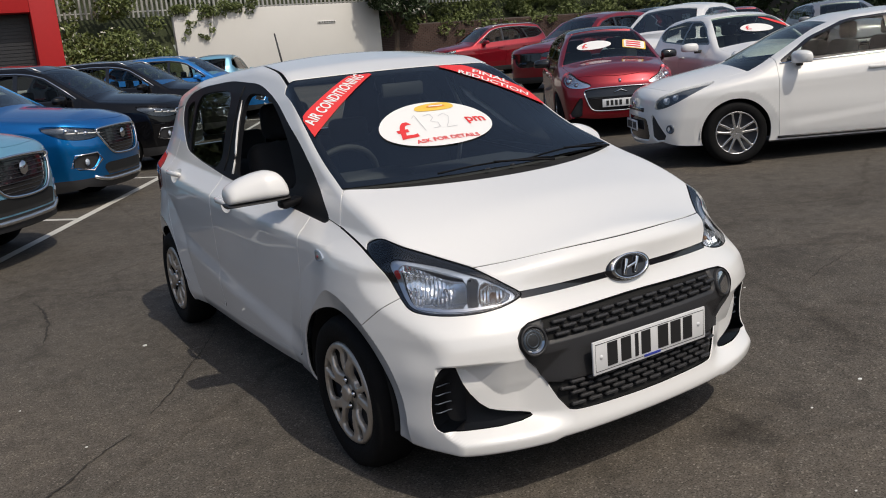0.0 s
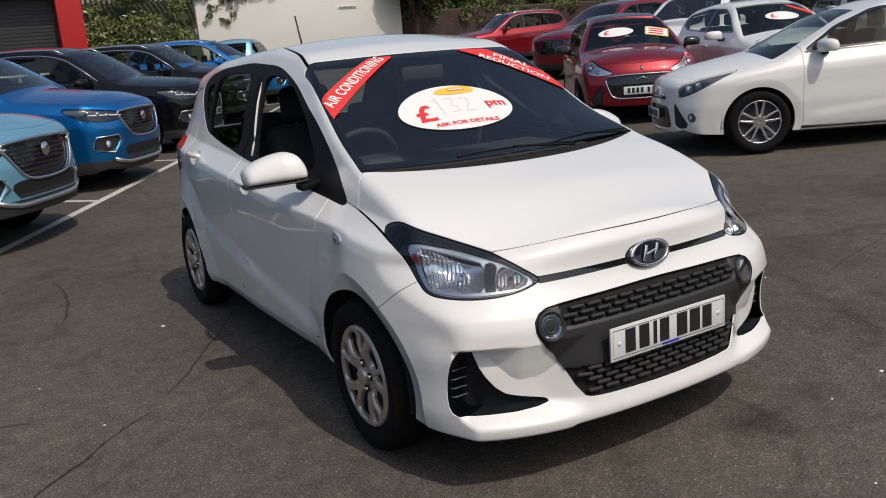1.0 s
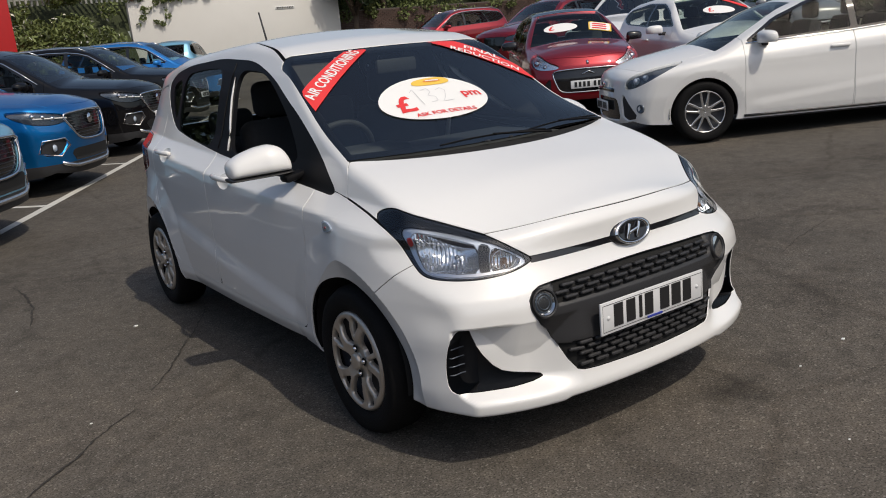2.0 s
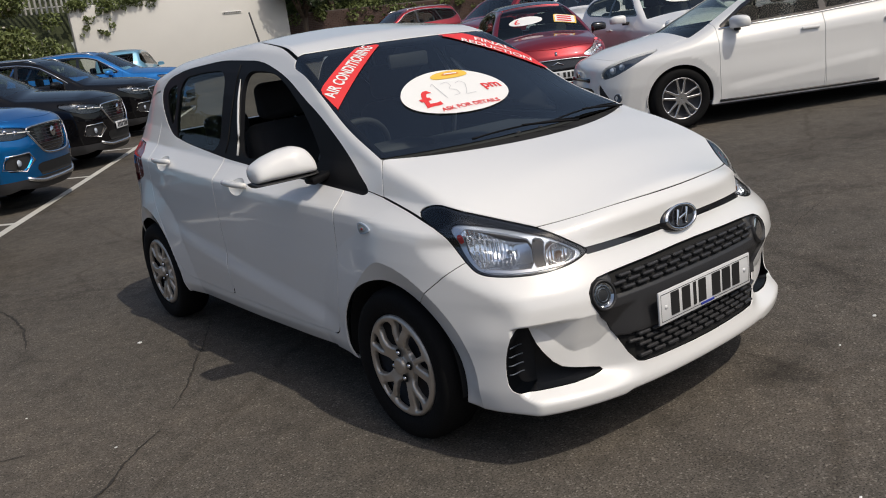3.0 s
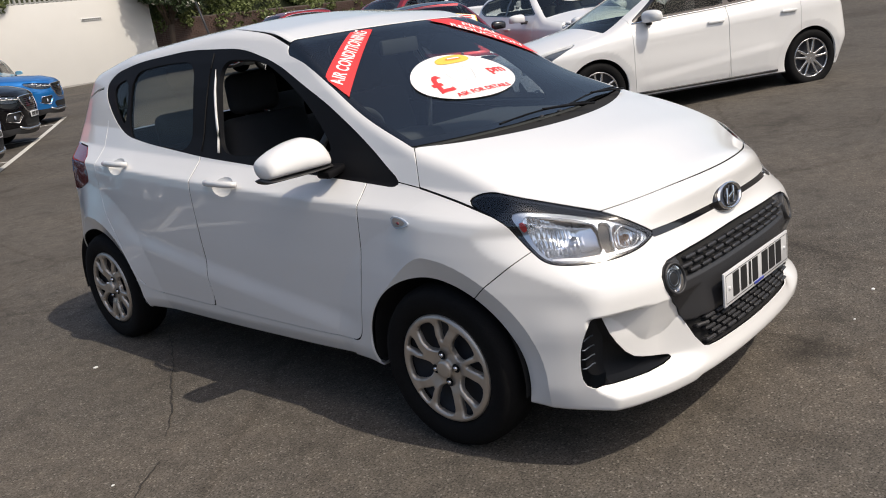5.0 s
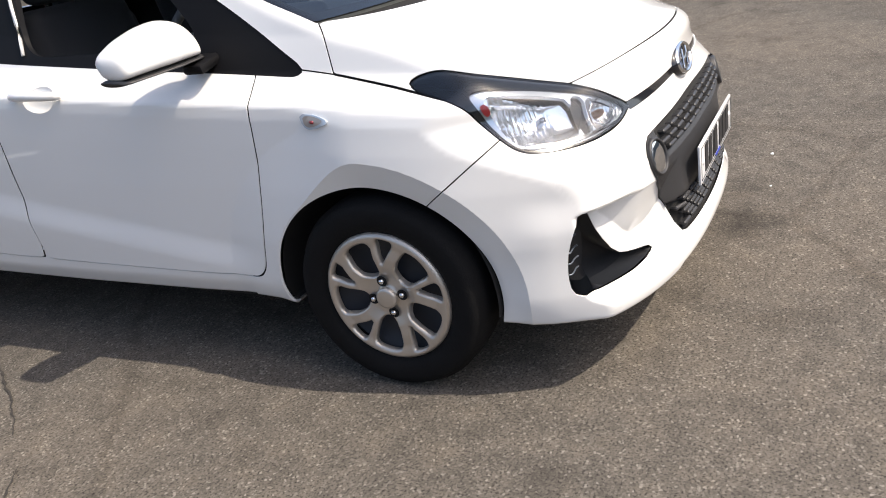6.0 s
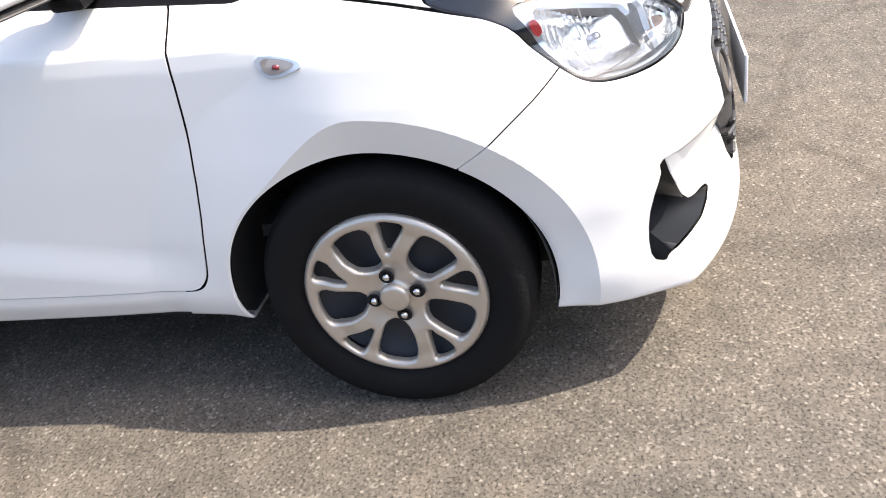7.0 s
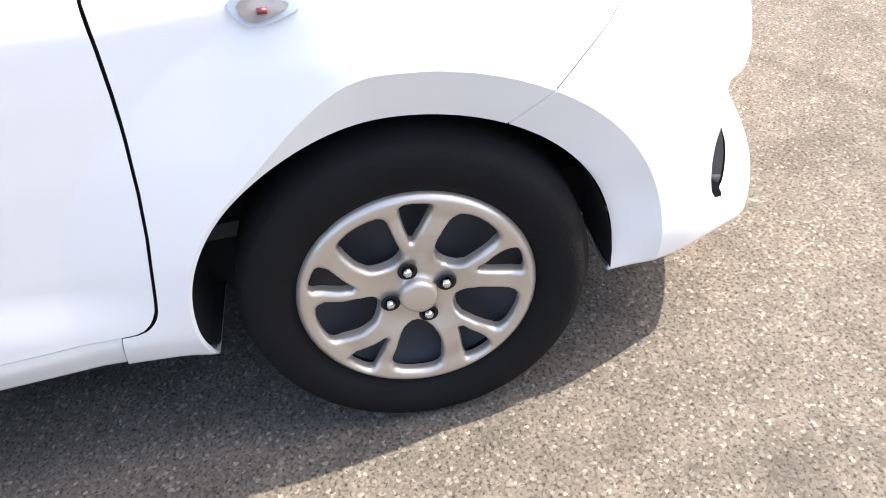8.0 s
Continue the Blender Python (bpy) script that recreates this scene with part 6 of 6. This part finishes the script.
for k in range(10):
    part("bar", box_bm(0.072, 0.01, 0.075 + 0.02 * (k in (0, 3, 7)), (17.93 + k * 0.105, WALL_Y - 0.226, 3.92)), INK, sg)


def courses(name, x0, x1, y, z0, z1, label):
    """A brick wall with its courses as real relief."""
    wall = tagged(part(name, box_bm(x1 - x0, 0.35, z1 - z0, ((x0 + x1) / 2, y + 0.02, (z0 + z1) / 2), 0.0), node_material("mortar", (0.10, 0.085, 0.075), 0.95, vary=0.3)), label, "wall", kind="structure")
    rng = random.Random(5)
    V, F = [], []
    bh, bl = 0.10, 0.30
    for r in range(int((z1 - z0) / bh)):
        x = x0 - (bl / 2 if r % 2 else 0)
        while x < x1:
            a, b = max(x0, x) + 0.011, min(x1, x + bl) - 0.011
            if b - a > 0.08:
                n, d = len(V), 0.165 + rng.uniform(0.0, 0.03)
                zz = z0 + r * bh
                for q in ((a, zz + 0.011), (b, zz + 0.011), (b, zz + bh - 0.011), (a, zz + bh - 0.011)):
                    V.append((q[0], y - d, q[1]))
                    V.append((q[0], y - 0.14, q[1]))
                F += [[n, n + 2, n + 4, n + 6], [n, n + 1, n + 3, n + 2], [n + 2, n + 3, n + 5, n + 4], [n + 4, n + 5, n + 7, n + 6], [n + 6, n + 7, n + 1, n]]
            x += bl
    o = link("stonework", np.array(V), F, BRICKS, wall, "", smooth=False)
    o["kind"] = "stuff"
    return wall


courses("wall_brick", 21.9, 52.0, WALL_Y + 0.6, base_z, 3.55, "old dark red brick retaining wall")


def bank(name, x0, x1, y0, y1, z0, z1, label):
    """A rough planted bank, rising from z0 at y0 to z1 at y1."""
    xs, ys = np.linspace(x0, x1, 60), np.linspace(y0, y1, 14)
    rings = []
    for y in ys:
        t = (y - y0) / (y1 - y0)
        rings.append([(x, y, z0 + (z1 - z0) * t ** 0.6 + 0.35 * noise.noise(Vector((x * 0.5, y * 0.5, 3))) * (0.2 + t)) for x in xs])
    V, F = loft(rings, closed=False)
    return tagged(link(name, V, F, EARTH), label, "bank", kind="structure")


bank("ground_bank", -30, 9.85, 40.5, 47, base_z, 6.4, "green planted bank behind the yard")
bank("ground_bank", -30, 75, WALL_Y + 1.6, 58, 3.3, 10.5, "planted bank above the walls")


def foliage(name, spots, count, size, mats, label, category, seed, kind="stuff"):
    """Many small bent leaves round given spots (place, reach): one mesh for each colour."""
    rng = np.random.default_rng(seed)
    thing = None
    w = np.array([s[1] ** 2 for s in spots])
    for mat, share in mats:
        n = int(count * share)
        pick = rng.choice(len(spots), n, p=w / w.sum())
        C = np.array([spots[i][0] for i in pick])
        R = np.array([spots[i][1] for i in pick])
        D = rng.normal(size=(n, 3))
        D /= np.linalg.norm(D, axis=1)[:, None]
        P = C + D * (R * rng.uniform(0.45, 1.0, n) ** 0.6)[:, None] * np.array((1, 1, 0.8))
        A = rng.normal(size=(n, 3))
        A /= np.linalg.norm(A, axis=1)[:, None]
        B = np.cross(A, rng.normal(size=(n, 3)))
        B /= np.linalg.norm(B, axis=1)[:, None]
        s = (size * rng.uniform(0.6, 1.4, n))[:, None]
        N = np.cross(A, B)
        V = np.stack([P - A * s, P - B * s * 0.45 + N * s * 0.15, P + A * s, P + B * s * 0.45 + N * s * 0.15], 1).reshape(-1, 3)
        F = (np.arange(n)[:, None] * 4 + np.array([[0, 1, 2, 3]])).tolist()
        o = link(name if thing is None else "blossom", V, F, mat, thing, "", smooth=False)
        if thing is None:
            thing = tagged(o, label, category, kind=kind)
    return thing


def spots_along(x0, x1, y0, y1, z0, z1, n, r0, r1, seed):
    rng = random.Random(seed)
    return [((rng.uniform(x0, x1), rng.uniform(y0, y1), rng.uniform(z0, z1)), rng.uniform(r0, r1)) for _ in range(n)]


foliage("hedge", spots_along(-20, 9.7, 39.6, 41.6, 1.0, 3.7, 150, 0.5, 1.0, 3) + spots_along(3.0, 9.7, 41.5, 42.3, 4.0, 6.8, 16, 0.4, 0.9, 33), 34000, 0.13, ((LEAF, 0.97), (BLOSSOM, 0.03)), "overgrown green hedge with pale blossom on the bank", "hedge", 11)
foliage("hedge", spots_along(22.0, 60, 42.6, 44.5, 3.3, 4.9, 150, 0.4, 0.8, 4) + spots_along(22.0, 52, 42.2, 42.5, 2.7, 3.6, 46, 0.25, 0.5, 44), 24000, 0.12, ((LEAF, 1.0),), "green ivy and bramble along the wall top", "hedge", 12)
foliage("hedge", spots_along(40.5, 43.0, -12, 40, 0.8, 6.5, 160, 0.7, 1.4, 14), 14000, 0.22, ((LEAF2, 1.0),), "dark green hedge along the far side of the yard", "hedge", 17)
# unseen trees, added so the hatchback's side glass reflects dark instead of sky
foliage("hedge", spots_along(-48, 1, 46, 54, 2.5, 12.0, 170, 1.2, 2.4, 21), 16000, 0.36, ((LEAF2, 1.0),), "tall dark green trees added out of view to darken window reflections", "trees", 22)
foliage("creeper", spots_along(10.0, 14.2, 41.5, 41.9, 4.7, 5.1, 26, 0.2, 0.38, 6) + spots_along(10.2, 12.6, 41.6, 41.7, 3.4, 4.8, 14, 0.10, 0.22, 7), 2600, 0.09, ((LEAF, 1.0),), "green creeper hanging over the white wall", "creeper", 13)
foliage("hedge", spots_along(-30, 66, 45, 56, 4.5, 10.5, 200, 1.0, 2.0, 9), 30000, 0.20, ((LEAF2, 1.0),), "dark green trees beyond the fence", "trees", 16)


def fence(x0, x1, y, z, h, pitch):
    """Steel palisade: pales, two rails, posts."""
    f = empty("palisade_fence", pose(0, 0, 0), "galvanised steel palisade fence above the wall", "fence")
    pale = bpy.data.meshes.new("pale")
    bm = bmesh.new()
    prof = [(-0.06, 0.0), (-0.03, -0.03), (0.03, -0.03), (0.06, 0.0)]
    rows = [[bm.verts.new((px, py, zz if zz < h else (h - 0.10 if abs(px) > 0.04 else h))) for px, py in prof] for zz in (0.0, h)]
    for i in range(3):
        bm.faces.new((rows[0][i], rows[0][i + 1], rows[1][i + 1], rows[1][i]))
    bm.to_mesh(pale)
    bm.free()
    pale.materials.append(GALV)
    n = int((x1 - x0) / pitch)
    for k in range(n):
        o = new("pale", pale)
        o.parent = f
        o.location = (x0 + k * pitch, y, z)
    for zz in (0.3, h - 0.5):
        part("rail", box_bm(x1 - x0, 0.05, 0.06, ((x0 + x1) / 2, y + 0.04, z + zz)), GALV, f)
    for k in range(int((x1 - x0) / 2.75) + 1):
        part("post", box_bm(0.10, 0.06, h - 0.1, (x0 + k * 2.75, y + 0.09, z + h / 2)), GALV, f)
    return f


fence(-4.0, 52.0, WALL_Y + 1.0, 4.75, 2.6, 0.25)


def tree(at, height, reach, seed, mats, count, label):
    """Tapered trunk, bent limbs, and clumps of small leaves at their ends."""
    rng = random.Random(seed)
    t = empty("tree", Matrix.Translation(at), label, "tree")
    trunk = [(0.25 * math.sin(k * 0.9 + seed), 0.18 * math.cos(k * 1.3), height * 0.6 * k / 6) for k in range(7)]
    V, F = tube(trunk, [0.22 - 0.02 * k for k in range(7)], 8)
    link("trunk", V, F, BARK, t)
    ends = []
    for k in range(14):
        a, z = rng.uniform(0, 6.28), height * rng.uniform(0.30, 0.62)
        L = reach * rng.uniform(0.6, 1.0)
        p = [(0.2 * math.cos(a), 0.2 * math.sin(a), z)]
        for q in (0.35, 0.7, 1.0):
            p.append((L * q * math.cos(a + 0.3 * q), L * q * math.sin(a + 0.3 * q), z + height * 0.42 * q * rng.uniform(0.4, 1.0) - 0.35 * q * q * L * rng.uniform(0, 0.6)))
        V, F = tube(p, [0.09, 0.06, 0.04, 0.015], 6)
        link("limb", V, F, BARK, t)
        ends += [(p[2], 0.35 * reach * rng.uniform(0.5, 1)), (p[3], 0.40 * reach * rng.uniform(0.6, 1))]
    ends += [((rng.uniform(-0.5, 0.5) * reach, rng.uniform(-0.5, 0.5) * reach, height * rng.uniform(0.65, 0.95)), 0.4 * reach) for _ in range(6)]
    cr = foliage("crown", ends, count, 0.13, mats, "", "", seed + 50, "")
    cr.parent = t
    return t


tree((22.6, 41.2, base_z), 6.6, 2.3, 3, ((LEAF2, 0.95), (BLOSSOM, 0.05)), 9000, "dark green tree with white blossom by the wall")
tree((25.4, 42.8, base_z + 2.5), 5.5, 2.4, 8, ((LEAF2, 0.96), (BLOSSOM, 0.04)), 7000, "dark bushy tree behind the brick wall")

# red building with a roller shutter
bx0, bx1, by = -5.0, 3.45, 35.0
gz = float(rise(0.0, 35.0)) - 0.05
red = empty("workshop_building", pose(0, 0, 0), "red clad workshop with a dark roller shutter", "building")
part("pier", box_bm(0.95, 0.9, 8.0 - gz, (bx1 - 0.475, by, (8 + gz) / 2), 0.02), RUSTRED, red)
part("pier", box_bm(1.45, 0.9, 8.0 - gz, (bx0 + 0.725, by, (8 + gz) / 2), 0.02), RUSTRED, red)
part("lintel", box_bm(bx1 - bx0 - 2.41, 0.88, 3.3, ((bx0 + bx1) / 2 + 0.25, by, 6.2), 0.02), RUSTRED, red)
part("side_wall", box_bm(0.3, 11, 7.8 - gz, (bx1 - 0.17, by + 5.96, (7.8 + gz) / 2), 0.0), RUSTRED, red)
part("roof", box_bm(bx1 - bx0 + 0.4, 12, 0.25, ((bx0 + bx1) / 2, by + 5.5, 8.1), 0.0), SHUTTER, red)
sh = part("roller_shutter", box_bm(bx1 - bx0 - 2.42, 0.06, 4.57 - gz, ((bx0 + bx1) / 2 + 0.25, by + 0.40, (4.55 + gz) / 2), 0.0), SHUTTER, red, "dark steel roller shutter")
for k in range(29):
    part("slat", box_bm(bx1 - bx0 - 2.44, 0.03, 0.115, ((bx0 + bx1) / 2 + 0.25, by + 0.36, gz + 0.1 + k * 0.14), 0.0), SHUTTER, sh)
gr = empty("guard_rail", pose(0, 0, 0), "grey steel guard rail by the workshop", "rail")
link("beam", *tube([(-3.0, 30.0, 1.5), (2.2, 30.0, 1.5)], 0.07, 8), GALV, gr)
for k in range(4):
    x = -2.8 + k * 1.6
    link("post", *tube([(x, 30.0, float(rise(x, 30.0))), (x, 30.0, 1.55)], 0.05, 8), GALV, gr)

# crumbled cracks along old joints in the asphalt
CRACK = node_material("crumbled_crack", (0.032, 0.028, 0.024), 0.95, vary=0.4, scale=30, bump=0.6, bump_scale=120)
for a, b, bend, wide in (((-0.66, 2.15), (-1.30, 1.06), 0.02, 0.012), ((-1.42, 0.90), (-2.35, -0.08), -0.03, 0.016), ((-1.49, 3.75), (-1.56, 2.62), 0.05, 0.022), ((-2.25, 1.18), (-1.87, 1.165), 0.01, 0.009), ((2.15, 0.20), (3.05, 0.42), 0.02, 0.010)):
    rng = random.Random(int(abs(a[0] * 100)))
    a, b = np.array(a), np.array(b)
    d = (b - a) / np.linalg.norm(b - a)
    nrm = np.array((-d[1], d[0]))
    n = int(np.linalg.norm(b - a) / 0.018)
    rings, wander = [], 0.0
    for k in range(n + 1):
        t = k / n
        wander = 0.8 * wander + rng.uniform(-0.006, 0.006)
        p = a + (b - a) * t + nrm * (bend * math.sin(math.pi * t) + wander)
        w = wide * (0.25 + 0.75 * math.sin(math.pi * t) ** 0.5) * rng.uniform(0.25, 1.0)
        rings.append([(*(p + nrm * w * 0.5), float(rise(*p)) + 0.004), (*(p - nrm * w * rng.uniform(0.3, 0.7)), float(rise(*p)) + 0.004)])
    tagged(link("crack", *loft(rings, closed=False), CRACK, None, "", smooth=False), "crumbled dark crack in worn asphalt", "crack", kind="structure")

# pale chips lying on the asphalt
for i, (x, y, r) in enumerate(((-1.095, 2.10, 0.012), (1.15, -0.765, 0.010), (-0.2, -1.35, 0.006), (0.35, -1.25, 0.005), (-1.6, 0.9, 0.006), (1.9, 0.4, 0.009), (2.6, 1.7, 0.010), (1.4, -1.6, 0.006), (-1.35, -0.6, 0.005), (-1.79, 1.56, 0.005), (0.78, -0.80, 0.006))):
    bm = bmesh.new()
    bmesh.ops.create_icosphere(bm, subdivisions=1, radius=r, matrix=Matrix.Translation((x, y, r * 0.4)) @ Matrix.Diagonal((1.2, 0.8, 0.5, 1)))
    tagged(part("stone_chip", bm, PAPER), "small pale stone chip lying on asphalt", "stone", "loose chips")


# plain walls added to close the yard behind and beside the camera's way
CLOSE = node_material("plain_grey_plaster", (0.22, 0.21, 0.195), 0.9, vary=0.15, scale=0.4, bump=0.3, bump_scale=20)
# the unseen west wall stands close to dim skylight on the car's near flank
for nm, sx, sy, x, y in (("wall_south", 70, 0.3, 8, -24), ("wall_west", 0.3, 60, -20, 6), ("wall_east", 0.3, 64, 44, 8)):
    tagged(part(nm, box_bm(sx, sy, 5.0, (x, y, 2.4), 0.0), CLOSE), "plain grey plastered wall added to close the yard", "wall", kind="structure")
